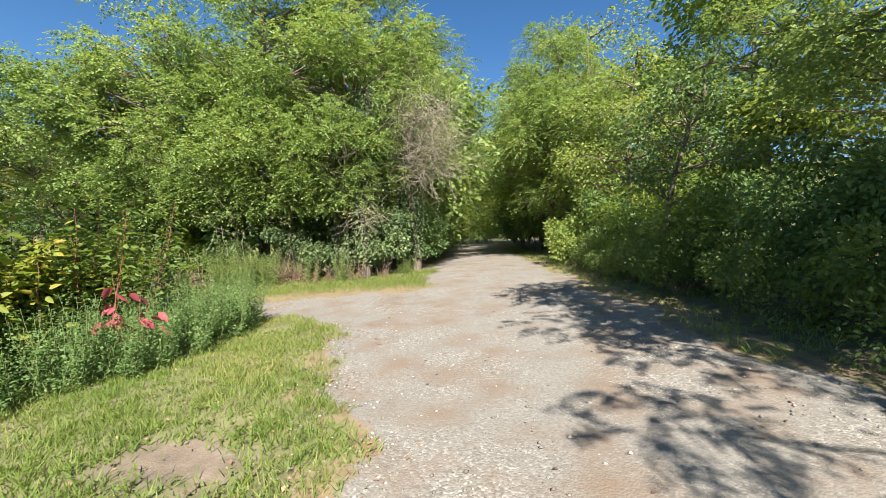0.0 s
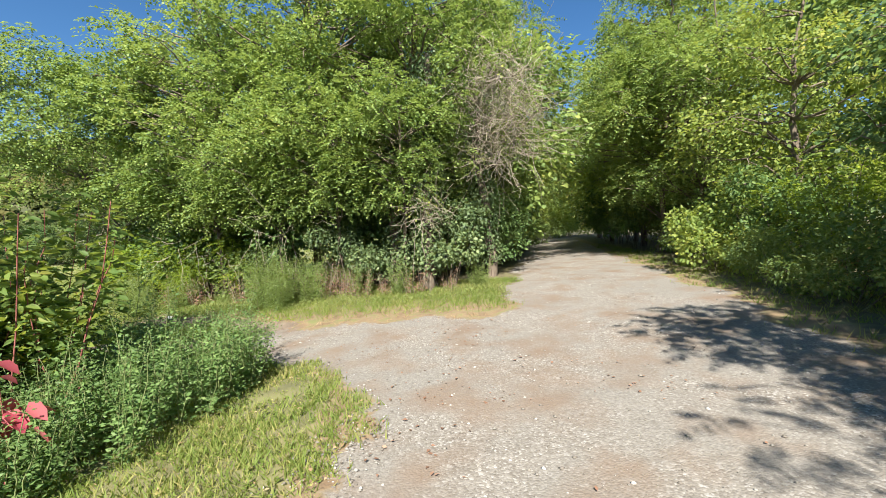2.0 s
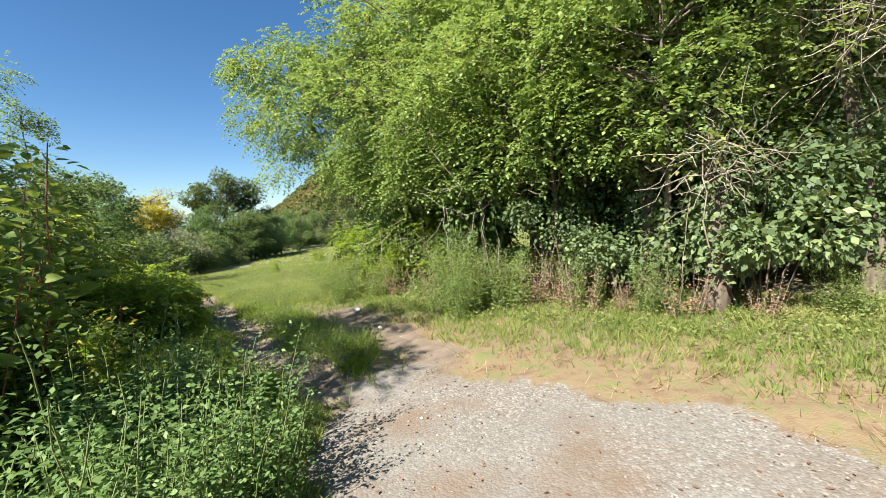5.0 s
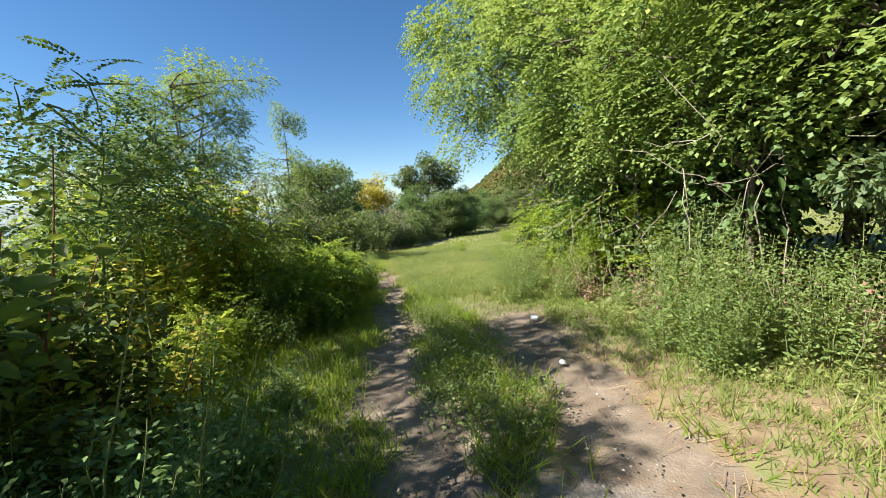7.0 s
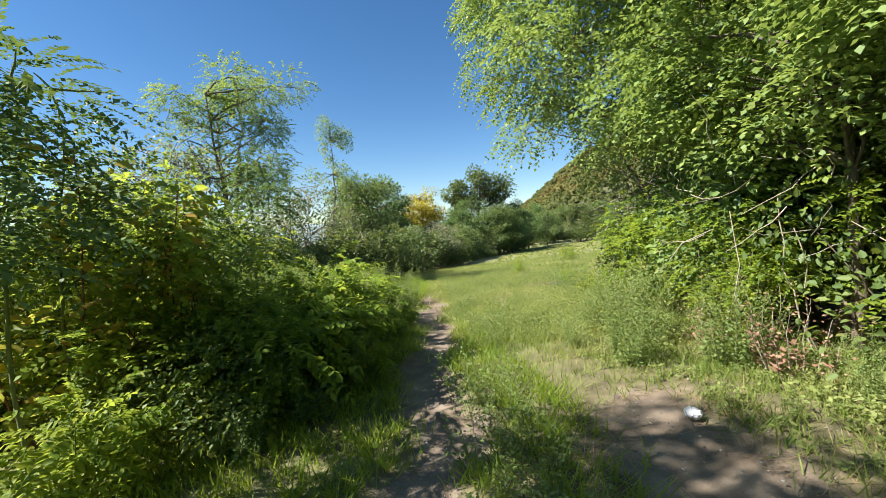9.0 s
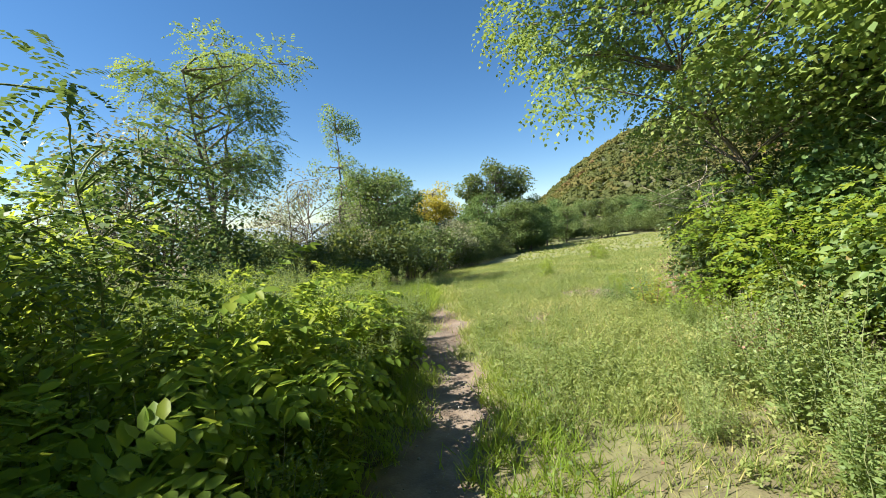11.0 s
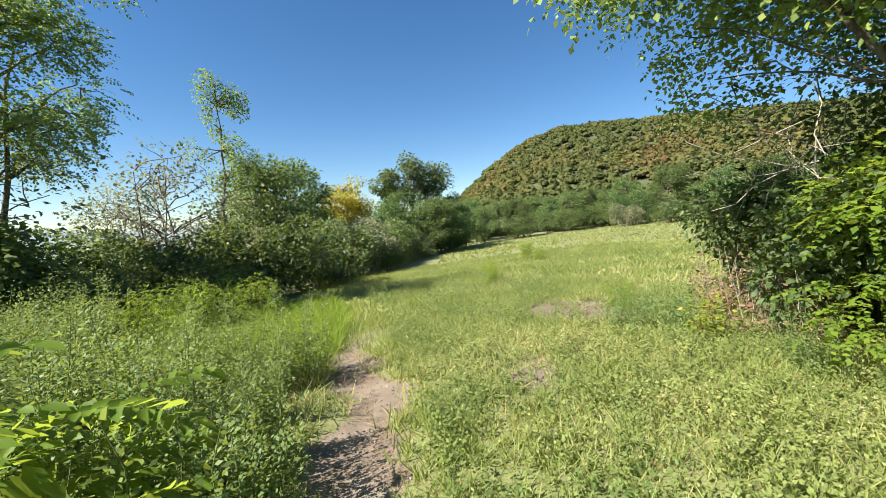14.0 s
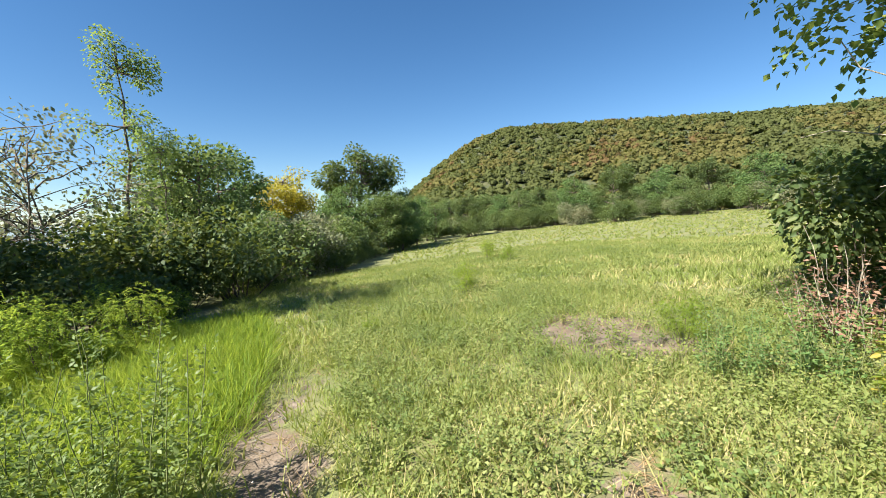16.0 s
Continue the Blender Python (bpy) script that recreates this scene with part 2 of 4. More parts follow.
def zones(x, y):
    """How much gravel, bare dirt and dry grass lies at a place (0 to 1)."""
    x, y = np.asarray(x, float), np.asarray(y, float)
    x, y = (x + 0.16 * np.sin(1.7 * y + 0.4) + 0.1 * np.sin(4.3 * y + 1.3 * x) + 0.05 * np.sin(11 * y),
            y + 0.14 * np.sin(1.9 * x + 2.0) + 0.1 * np.sin(4.7 * x + 0.7 * y) + 0.05 * np.sin(12 * x))
    half = 1.5 + 0.1 * np.exp(-((y - 3) / 3) ** 2)
    gravel = step(half + 0.25 - np.abs(x - road_mid(y)), -0.25, 0.25)
    # the lane widens into the mouth of the side track
    verge = np.interp(y, (2.2, 3.1, 4.1, 5.4, 6.4, 7.0, 7.5, 8.4), (-0.55, -0.8, -1.05, -1.45, -2.1, -2.45, -3.5, -5.0))
    mouth = step(x - verge, -0.2, 0.2) * step(9.2 + 0.03 * x - y, -0.3, 0.3) * step(2 - x, 0, 1) * step(x + 4.6, -0.6, 0.6)
    gravel = np.maximum(gravel, mouth)
    left_mid = 8.0 + np.clip(-(x + 5.0), 0, 99) * 0.16
    left = step(0.28 - np.abs(y - left_mid), -0.25, 0.2) * step(-3.4 - x, 0, 1) * step(x + 21, 0, 6)
    right_mid = 9.0 + np.clip(-(x + 4.2), 0, 99) * 0.32
    right = step(0.34 - np.abs(y - right_mid), -0.3, 0.25) * step(-3.4 - x, 0, 1) * step(x + 9.3, 0, 1.4)
    patch = np.exp(-(((x + 7.6) / 1.3) ** 2 + ((y - 10.1) / 0.6) ** 2)) + np.exp(-(((x + 1.9) / 0.6) ** 2 + ((y - 2.5) / 0.35) ** 2))
    patch = patch + 0.8 * np.exp(-(((x + 14.8) / 0.5) ** 2 + ((y - 11.3) / 0.4) ** 2)) + 1.5 * np.exp(-(((x + 17.2) / 1.2) ** 2 + ((y - 13.8) / 0.7) ** 2))
    dirt = np.clip(np.maximum(np.maximum(left, right), patch), 0, 1)
    strip = step(11.0 + 0.04 * x - y, -0.5, 0.5) * step(y - 8.7, -0.4, 0.4) * step(0.2 - x, -0.3, 0.3) * step(x + 7.5, -0.5, 0.8)
    rim = step(0.32 - np.abs(x - verge + 0.1), -0.25, 0.25) * step(7.5 - y, 0, 1) * 0.9
    rim2 = step(0.5 - np.abs(x - (road_mid(y) + half + 0.4)), -0.3, 0.3) * 0.8
    dry = np.clip(np.maximum(np.maximum(strip, rim), rim2), 0, 1)
    meadow = np.maximum(step(-10 - x, -2, 4) * step(y - 7.5, -2, 3), 0.4 * step(-0.4 - x, 0, 1) * step(9 - y, 0, 2) * step(x + 12, 0, 2))
    return gravel, dirt, dry, meadow


def build_ground():
    def axis(lo, a, b, hi, fine, n):
        u = np.linspace(0, 1, n)[1:]
        return np.concatenate([a - (a - lo) * (u ** 3)[::-1], np.arange(a, b, fine), b + (hi - b) * u ** 3])
    xs, ys = axis(-900, -24, 7, 700, 0.13, 30), axis(-300, 1, 18, 1200, 0.13, 34)
    X, Y = np.meshgrid(xs, ys)
    Z = height(X, Y)
    g, d, dr, me = zones(X, Y)
    rng = np.random.default_rng(3)
    rough = rng.normal(0, 1, X.shape)
    rough = (rough + np.roll(rough, 1, 0) + np.roll(rough, 1, 1) + np.roll(rough, -1, 0)) / 2
    near = (X > -24) & (X < 7) & (Y > 1) & (Y < 18)
    Z = Z + np.where(near, rough * (0.012 - 0.007 * np.maximum(g, d)) - 0.05 * d, 0)
    far = np.hypot(X, Y)
    Z = Z - step(far, 250, 1000) * 40 * (X < 0)
    me_ob = bpy.data.meshes.new("ground")
    nx, ny = len(xs), len(ys)
    i = np.arange(nx * ny).reshape(ny, nx)
    F = np.stack([i[:-1, :-1], i[:-1, 1:], i[1:, 1:], i[1:, :-1]], -1).reshape(-1, 4)
    fill(me_ob, np.stack([X, Y, Z], -1).reshape(-1, 3), F)
    for nm, a in (("gravel", g), ("dirt", d), ("dry", dr), ("meadow", me)):
        me_ob.attributes.new(nm, "FLOAT", "POINT").data.foreach_set("value", a.astype(np.float32).ravel())
    me_ob.materials.append(GROUND)
    me_ob.polygons.foreach_set("use_smooth", np.ones(len(F), bool))
    return tagged(new("ground", me_ob), "gravel lane and dirt tracks through grassy, weedy earth", "ground", kind="structure")


def fill(me, V, F):
    """Fast mesh from arrays of corners and equal-sided faces."""
    V, F = np.ascontiguousarray(V, np.float32), np.ascontiguousarray(F, np.int32)
    k = F.shape[1]
    me.vertices.add(len(V))
    me.vertices.foreach_set("co", V.ravel())
    me.loops.add(F.size)
    me.loops.foreach_set("vertex_index", F.ravel())
    me.polygons.add(len(F))
    me.polygons.foreach_set("loop_start", np.arange(0, F.size, k, dtype=np.int32))
    me.update(calc_edges=True)
    return me


# ---- building plants ----
def unit(v):
    return v / np.maximum(np.linalg.norm(v, axis=-1, keepdims=True), 1e-9)


def part(name, me, material, parent, label=""):
    me.materials.clear()
    me.materials.append(material)
    ob = new(name, me)
    ob.parent = parent
    return tagged(ob, label)


def blades(B, D, L, W, rng, fold=0.25, up=0.9, rich=False):
    """Leaves: base, direction, length, half-width. Returns (n, 4, 3), or (n, 6, 3) for rounder leaves folded along a midrib."""
    n = len(B)
    N = unit(rng.normal(0, 0.55, (n, 3)) + np.array([0, 0, up]))
    S = unit(np.cross(D, N))
    N = np.cross(S, D)
    L, W = np.broadcast_to(L, n)[:, None], np.broadcast_to(W, n)[:, None]
    if rich:
        tip = B + D * L - N * L * 0.22
        lo, hi = B + D * L * 0.26 + N * W * fold, B + D * L * 0.66 + N * W * (fold * 0.6) - N * L * 0.06
        return np.stack([B, lo + S * W * 0.9, hi + S * W * 0.8, tip, hi - S * W * 0.8, lo - S * W * 0.9], 1)
    mid = B + D * L * 0.45 - N * W * fold
    tip = B + D * L - N * L * 0.12
    return np.stack([B, mid + S * W + N * W * fold * 1.6, tip, mid - S * W + N * W * fold * 1.6], 1)


def leaf_mesh(Q, name="leaves"):
    Q = np.concatenate(Q) if isinstance(Q, list) else Q
    me = bpy.data.meshes.new(name)
    k = Q.shape[1]
    i = k * np.arange(len(Q))[:, None]
    F = i + np.arange(4) if k == 4 else np.concatenate([i + np.array([0, 1, 2, 3]), i + np.array([0, 3, 4, 5])])
    return fill(me, Q.reshape(-1, 3), F)


def sprays(B, D, length, pairs, rng, leaflet=0.05, width=0.42, droop=0.5, rich=False):
    """Pinnate leaves: rows of leaflets along a drooping midrib."""
    n = len(B)
    S = unit(np.cross(D, unit(rng.normal(0, 0.35, (n, 3)) + np.array([0, 0, 1.0]))))
    out = []
    ln = np.broadcast_to(length, n)[:, None] * rng.uniform(0.7, 1.25, (n, 1))
    for k in range(pairs):
        f = (k + 0.8) / (pairs + 0.3)
        P = B + D * ln * f - np.array([0, 0, 1.0]) * ln * droop * f * f
        ax = unit(D - np.array([0, 0, 2.0]) * droop * f)
        lf = leaflet * rng.uniform(0.8, 1.2, n) * (1.1 - 0.35 * abs(f - 0.45))
        for s in (-1, 1):
            out.append(blades(P, unit(ax * 0.45 + S * s + rng.normal(0, 0.12, (n, 3))), lf, lf * width, rng, 0.2, 1.6, rich))
    P = B + D * ln - np.array([0, 0, 1.0]) * ln * droop
    out.append(blades(P, unit(D - np.array([0, 0, 2.0]) * droop), leaflet, leaflet * width, rng, 0.2, 1.6, rich))
    return np.concatenate(out)


def tubes(lines, sides=5):
    """Tapered round stems along lines of (point, radius)."""
    V, F, o = [], [], 0
    a = np.linspace(0, 2 * np.pi, sides, endpoint=False)
    for pts, rad in lines:
        pts = np.asarray(pts, float)
        t = unit(np.gradient(pts, axis=0))
        ref = np.where(np.abs(t[:, 2:3]) > 0.9, np.array([[1.0, 0, 0]]), np.array([[0, 0, 1.0]]))
        u = unit(np.cross(t, ref))
        w = np.cross(t, u)
        r = np.asarray(rad, float)[:, None, None]
        ring = pts[:, None] + r * (np.cos(a)[None, :, None] * u[:, None] + np.sin(a)[None, :, None] * w[:, None])
        V.append(ring.reshape(-1, 3))
        k = len(pts)
        i = o + np.arange(k * sides).reshape(k, sides)
        F.append(np.stack([i[:-1], np.roll(i[:-1], -1, 1), np.roll(i[1:], -1, 1), i[1:]], -1).reshape(-1, 4))
        o += k * sides
    me = bpy.data.meshes.new("stems")
    fill(me, np.concatenate(V), np.concatenate(F))
    me.polygons.foreach_set("use_smooth", np.ones(len(me.polygons), bool))
    return me


def bent(a, b, rng, n=6, sway=0.08, sag=0.0):
    """A crooked line from a to b."""
    a, b = np.asarray(a, float), np.asarray(b, float)
    f = np.linspace(0, 1, n)[:, None]
    d = np.linalg.norm(b - a)
    p = a + (b - a) * f + np.cumsum(rng.normal(0, sway * d / n, (n, 3)), 0) * (f > 0)
    p[:, 2] += sag * d * (f[:, 0] - f[:, 0] ** 2) * 2
    return p


def crown_points(rng, n, cr, flat=0.6):
    p = unit(rng.normal(0, 1, (n, 3))) * rng.uniform(0.25, 1.0, (n, 1)) ** 0.6 * cr
    p[:, 2] *= flat
    return p


def tree(name, seed, h, r, zb, clumps, per, leaf, label, category="tree", pinnate=True, leaflet=0.07, spray=0.28, pairs=4, cr=0.9,
         trunk_r=0.11, lean=(0, 0), droop=0.28, bark=None, stems=1, shape=1.0, flat=0.6, tiers=None):
    """A broadleaf tree: crooked trunk and limbs, and clumps of leaves at the ends of the limbs."""
    rng = np.random.default_rng(seed)
    root = new(name)
    top = np.array([lean[0], lean[1], h])
    lines = []
    for s in range(stems):
        off = rng.normal(0, 0.25, 3) * (stems > 1) * np.array([1, 1, 0])
        end = top * np.array([1, 1, 0.86 if stems == 1 else 0.72]) + rng.normal(0, 0.3 * r, 3) * np.array([1, 1, 0.2]) * (stems > 1)
        tl = bent(off + np.array([0, 0, -0.15]), end, rng, 9, 0.12)
        lines.append((tl, np.linspace(trunk_r, trunk_r * 0.2, 9) / (1 if stems == 1 else 1.3)))
    main = [l[0] for l in lines]
    limbs, Q = [], []
    for c in range(clumps):
        d = unit(rng.normal(0, 1, 3))
        k = rng.uniform(0.45, 1.0)
        zc = zb + (h - zb) * (0.5 + 0.5 * d[2] * k)
        wid = r * (1 - 0.55 * shape * max(0, (zc - zb) / (h - zb) - 0.35))
        if tiers:
            lo, hi, wid, aside = tiers[c % len(tiers)]
            zc = lo + (hi - lo) * (0.5 + 0.5 * d[2])
        base = top * (zc / h) + np.array([0, aside if tiers else 0.0, 0])
        C = np.array([base[0] + d[0] * k * wid, base[1] + d[1] * k * wid, zc])
        tl = main[c % len(main)]
        j = int(np.clip(np.searchsorted(tl[:, 2], zc - 0.25 * wid - 0.4), 1, 8))
        start = tl[j]
        limbs.append((bent(start, C, rng, 6, 0.16, 0.08), np.linspace(trunk_r * 0.34, 0.008, 6)))
        m = int(per * rng.uniform(0.6, 1.4))
        P = crown_points(rng, m, cr * rng.uniform(0.7, 1.25), flat)
        for q in range(2):
            e = C + crown_points(rng, 1, cr, flat)[0]
            limbs.append((bent(C, e, rng, 4, 0.15), np.linspace(0.012, 0.004, 4)))
        D = unit(unit(P) * 0.7 + unit(np.array([d[0], d[1], 0.0]))[None] * 0.5 + rng.normal(0, 0.45, (m, 3)) - np.array([0, 0, 0.15]))
        if pinnate:
            Q.append(sprays(C + P, D, spray, pairs, rng, leaflet, 0.4, droop))
        else:
            Q.append(blades(C + P, unit(D - np.array([0, 0, droop * 0.6])), leaflet * rng.uniform(0.7, 1.3, m), leaflet * 0.34, rng))
    part("trunk", tubes(lines + limbs, 6), bark or BARK, root)
    part("crown", leaf_mesh(Q), leaf, root)
    return tagged(root, label, category, name.replace("_", " ") + "s")


def shrub(name, seed, h, r, count, leaf, label, category="shrub", leaflet=0.07, wide=0.36, stems=7, stem_mat=None, pinnate=False, lobes=9, droop=0.2,
          spray=0.3, pairs=5, stem_r=0.012):
    """A many-stemmed bush with an uneven outline of leafy lobes."""
    rng = np.random.default_rng(seed)
    root = new(name)
    lines, Q = [], []
    cen = []
    for k in range(lobes):
        a, q = rng.uniform(0, 2 * np.pi), rng.uniform(0, 1) ** 0.5
        z = h * rng.uniform(0.3, 0.88) * (1 - 0.3 * q)
        cen.append((r * q * math.cos(a) * 0.8, r * q * math.sin(a) * 0.8, z))
    cen = np.array(cen)
    for k in range(max(stems, lobes)):
        c = cen[k % lobes]
        lines.append((bent((c[0] * 0.25, c[1] * 0.25, -0.1), c + np.array([0, 0, 0.1]), rng, 6, 0.12, 0.1), np.linspace(stem_r, stem_r * 0.3, 6)))
    per = count // lobes
    for k in range(lobes):
        cr = rng.uniform(0.28, 0.5) * min(r, h)
        P = crown_points(rng, per, cr, rng.uniform(0.7, 1.0))
        B = cen[k] + P
        B[:, 2] = np.maximum(B[:, 2], 0.04)
        D = unit(unit(P) + rng.normal(0, 0.55, (per, 3)) - np.array([0, 0, droop]))
        if pinnate:
            Q.append(sprays(B, D, spray, pairs, rng, leaflet, wide, 0.35, leaflet > 0.08))
        else:
            Q.append(blades(B, D, leaflet * rng.uniform(0.6, 1.35, per), leaflet * wide, rng, rich=0.075 < leaflet < 0.13))
    part("woody_frame", tubes(lines, 4), stem_mat or BARK, root)
    part("foliage", leaf_mesh(Q), leaf, root)
    return tagged(root, label, category, name.replace("_", " ") + "s")


def herb(name, seed, h, r, stems, per, leaf, label, category="weed", leaflet=0.05, wide=0.3, stem_mat=None, start=0.12, up=0.35, stem_r=0.005, tipsize=0.45, bow=0.5):
    """An upright leafy weed: several stems with leaves all along them."""
    rng = np.random.default_rng(seed)
    root = new(name)
    lines, Q = [], []
    for k in range(stems):
        a, q = rng.uniform(0, 2 * np.pi), r * rng.uniform(0.1, 1) ** 0.6
        o = np.array([math.cos(a), math.sin(a), 0.0])
        hh = h * rng.uniform(0.62, 1.08)
        tl = bent(o * q * (1 - bow) + np.array([0, 0, -0.05]), o * q * 1.15 + np.array([0, 0, hh]), rng, 7, 0.12)
        lines.append((tl, np.linspace(stem_r, stem_r * 0.35, 7)))
        f = rng.uniform(start, 1.0, per)
        i = np.clip((f * 6).astype(int), 0, 5)
        B = tl[i] + (tl[i + 1] - tl[i]) * (f * 6 - i)[:, None]
        b = rng.uniform(0, 2 * np.pi, per)
        D = unit(np.stack([np.cos(b), np.sin(b), rng.normal(up, 0.35, per)], -1))
        twig = rng.uniform(0, 1, per)[:, None] * leaflet * 1.6
        L = leaflet * rng.uniform(0.65, 1.25, per) * (1 - (1 - tipsize) * f)
        Q.append(blades(B + D * twig, D, L, L * wide, rng, rich=leaflet > 0.09))
    if h < 0.5:
        tagged(part("stalk", tubes(lines, 3), stem_mat or STEM, root), kind="stuff")
    else:
        for ln in lines:
            part("stalk", tubes([ln], 4), stem_mat or STEM, root)
    part("foliage", leaf_mesh(Q), leaf, root)
    return tagged(root, label, category, name.replace("_", " ") + "s")


def grass(name, seed, box, n, lo, hi, w, material, label, keep=None, lean=0.45, category="grass"):
    """Blades over a stretch of ground, thinned by keep(x, y)."""
    rng = np.random.default_rng(seed)
    x, y = rng.uniform(box[0], box[1], n), rng.uniform(box[2], box[3], n)
    tuft = rng.normal(0, 0.035, (n, 2))
    k = max(1, n // 9)
    x, y = np.repeat(x[:k], 9)[:n] + tuft[:k * 9, 0], np.repeat(y[:k], 9)[:n] + tuft[:k * 9, 1]
    if keep is not None:
        m = rng.uniform(0, 1, len(x)) < keep(x, y)
        x, y = x[m], y[m]
    n = len(x)
    D = unit(np.stack([rng.normal(0, lean, n), rng.normal(0, lean, n), np.ones(n)], -1))
    L = rng.uniform(lo, hi, n)
    B = np.stack([x, y, height(x, y) - 0.015], -1)
    a = rng.uniform(0, 2 * np.pi, n)
    S = np.stack([np.cos(a), np.sin(a), np.zeros(n)], -1) * (w * rng.uniform(0.7, 1.3, n))[:, None]
    bend = np.stack([rng.normal(0, 0.3, n), rng.normal(0, 0.3, n), -np.abs(rng.normal(0, 0.18, n))], -1) * L[:, None]
    tip = B + D * L[:, None] + bend
    Q = np.stack([B - S, B + S, tip + S * 0.25, tip - S * 0.25], 1)
    me = leaf_mesh(Q, name)
    me.materials.append(material)
    return tagged(new(name, me), label, category, kind="stuff")


def place(ob, x, y, turn=0.0, size=1.0, dz=0.0):
    ob.location = (x, y, H(x, y) + dz)
    ob.rotation_euler = (0, 0, radians(turn))
    ob.scale = (size, size, size)
    return ob


def again(ob, x, y, turn=0.0, size=1.0, dz=0.0):
    c = copy_thing(ob, Matrix.Translation((x, y, H(x, y) + dz)) @ Matrix.Rotation(radians(turn), 4, "Z"))
    c.scale = (size, size, size)
    return c


build_ground()


def spots(seed, n, x0, x1, y0, y1, gap, ok=None):
    """Scattered places at least gap apart."""
    rng = np.random.default_rng(seed)
    got = []
    for _ in range(n * 40):
        x, y = rng.uniform(x0, x1), rng.uniform(y0, y1)
        if (ok is None or ok(x, y)) and all((x - a) ** 2 + (y - b) ** 2 > gap * gap for a, b in got):
            got.append((x, y))
            if len(got) == n:
                break
    return [(x, y, rng.uniform(0, 360), rng.uniform(0.8, 1.2)) for x, y in got]


def topped(v, h, x, y, top, turn=0.0):
    """A copy whose crown ends at a given level."""
    return again(v, x, y, turn, (top - H(x, y)) / h)


# ---- far distance: hill, ridge ----
HUB = (-14.0, 10.0)
CREST_YAW = (-75, -40, 5, 14, 28, 38, 47, 52, 57, 62, 66, 72)
CREST_Z = (30, 36, 36, 37, 42, 45, 47, 47, 41, 28, 14, 1)


def hill_z(yaw, r):
    return -2.0 + np.interp(yaw, CREST_YAW, CREST_Z) * (0.25 * step(r, 84, 120) + 0.75 * step(r, 95, 230))


def hill_place(yaw, r):
    a = np.radians(yaw)
    return HUB[0] - np.sin(a) * r, HUB[1] + np.cos(a) * r, hill_z(yaw, r)


def build_hill():
    m, n, l, b = mat("wooded_slope", 0.95)
    t = n.new("ShaderNodeTexNoise")
    t.inputs["Scale"].default_value, t.inputs["Detail"].default_value = 0.25, 6
    g = n.new("ShaderNodeNewGeometry")
    l.new(g.outputs["Position"], t.inputs["Vector"])
    r = ramp(n, [(0.35, (0.045, 0.06, 0.025)), (0.65, (0.085, 0.085, 0.035))])
    l.new(t.outputs["Fac"], r.inputs[0])
    l.new(r.outputs[0], b.inputs["Base Color"])
    yaw, rad = np.linspace(-75, 72, 90), np.concatenate([np.linspace(82, 240, 30), [330, 500]])
    A, R = np.meshgrid(yaw, rad)
    X, Y, Z = hill_place(A, R)
    i = np.arange(A.size).reshape(A.shape)
    me = bpy.data.meshes.new("hill")
    fill(me, np.stack([X, Y, Z], -1).reshape(-1, 3), np.stack([i[:-1, 1:], i[:-1, :-1], i[1:, :-1], i[1:, 1:]], -1).reshape(-1, 4))
    me.materials.append(m)
    tagged(new("hill", me), "wooded hillside rising behind the meadow", "hill", kind="structure")
    rng = np.random.default_rng(77)
    k, nu, nv, q = 8000, 6, 4, 26
    ya, ra = rng.uniform(-30, 70, k), 88 + 150 * rng.uniform(0, 1, k) ** 1.1
    x, y, z = hill_place(ya, ra)
    size = rng.uniform(0.7, 1.9, k) * (1 + 0.5 * (ra < 100))
    tall = rng.uniform(0.5, 0.85, k)
    drift = np.sin(x * 0.06 + 1) * np.cos(y * 0.05) + 0.5 * np.sin(x * 0.17 + y * 0.11) + rng.normal(0, 0.45, k)
    hue = np.where(drift > 1.25, 2, np.where(drift > 0.1, 1, 0))
    centre = np.stack([x, y, z + size * 0.5], -1)

    def lump(P):
        """Uneven crown radius in each direction."""
        w = np.arange(k)[:, None]
        return 1 + 0.16 * np.sin(P[..., 0] * 6 + w) * np.cos(P[..., 1] * 5 + 2 * w) + 0.14 * np.sin(P[..., 2] * 7 + P[..., 0] * 4 + 3 * w)
    u, v = np.meshgrid(np.linspace(0, 2 * np.pi, nu, endpoint=False), np.linspace(-0.5, 1.5, nv))
    P = np.broadcast_to(np.stack([np.cos(u) * np.cos(v), np.sin(u) * np.cos(v), np.sin(v)], -1).reshape(1, -1, 3), (k, nu * nv, 3))
    P = P + rng.normal(0, 0.14, P.shape)
    dome = centre[:, None] + P * (0.78 * size[:, None] * lump(P))[..., None] * np.stack([np.ones(k), np.ones(k), tall], -1)[:, None]
    i = np.arange(nu * nv).reshape(nv, nu)
    F = np.stack([i[:-1], np.roll(i[:-1], -1, 1), np.roll(i[1:], -1, 1), i[1:]], -1).reshape(-1, 4)
    P = unit(rng.normal(0, 1, (k, q, 3)))
    P[..., 2] = np.abs(P[..., 2])
    C = centre[:, None] + P * (size[:, None] * lump(P) * rng.uniform(0.8, 1.08, (k, q)))[..., None] * np.stack([np.ones(k), np.ones(k), tall], -1)[:, None]
    N = unit(P + rng.normal(0, 0.5, P.shape))
    D = unit(np.cross(N, rng.normal(0, 1, N.shape)))
    S = np.cross(N, D)
    L = (size[:, None] * 0.62 * rng.uniform(0.5, 1.2, (k, q)))[..., None]
    Q = np.stack([C - D * L * 0.5, C + S * L * 0.4, C + D * L * 0.5, C - S * L * 0.4], 2)
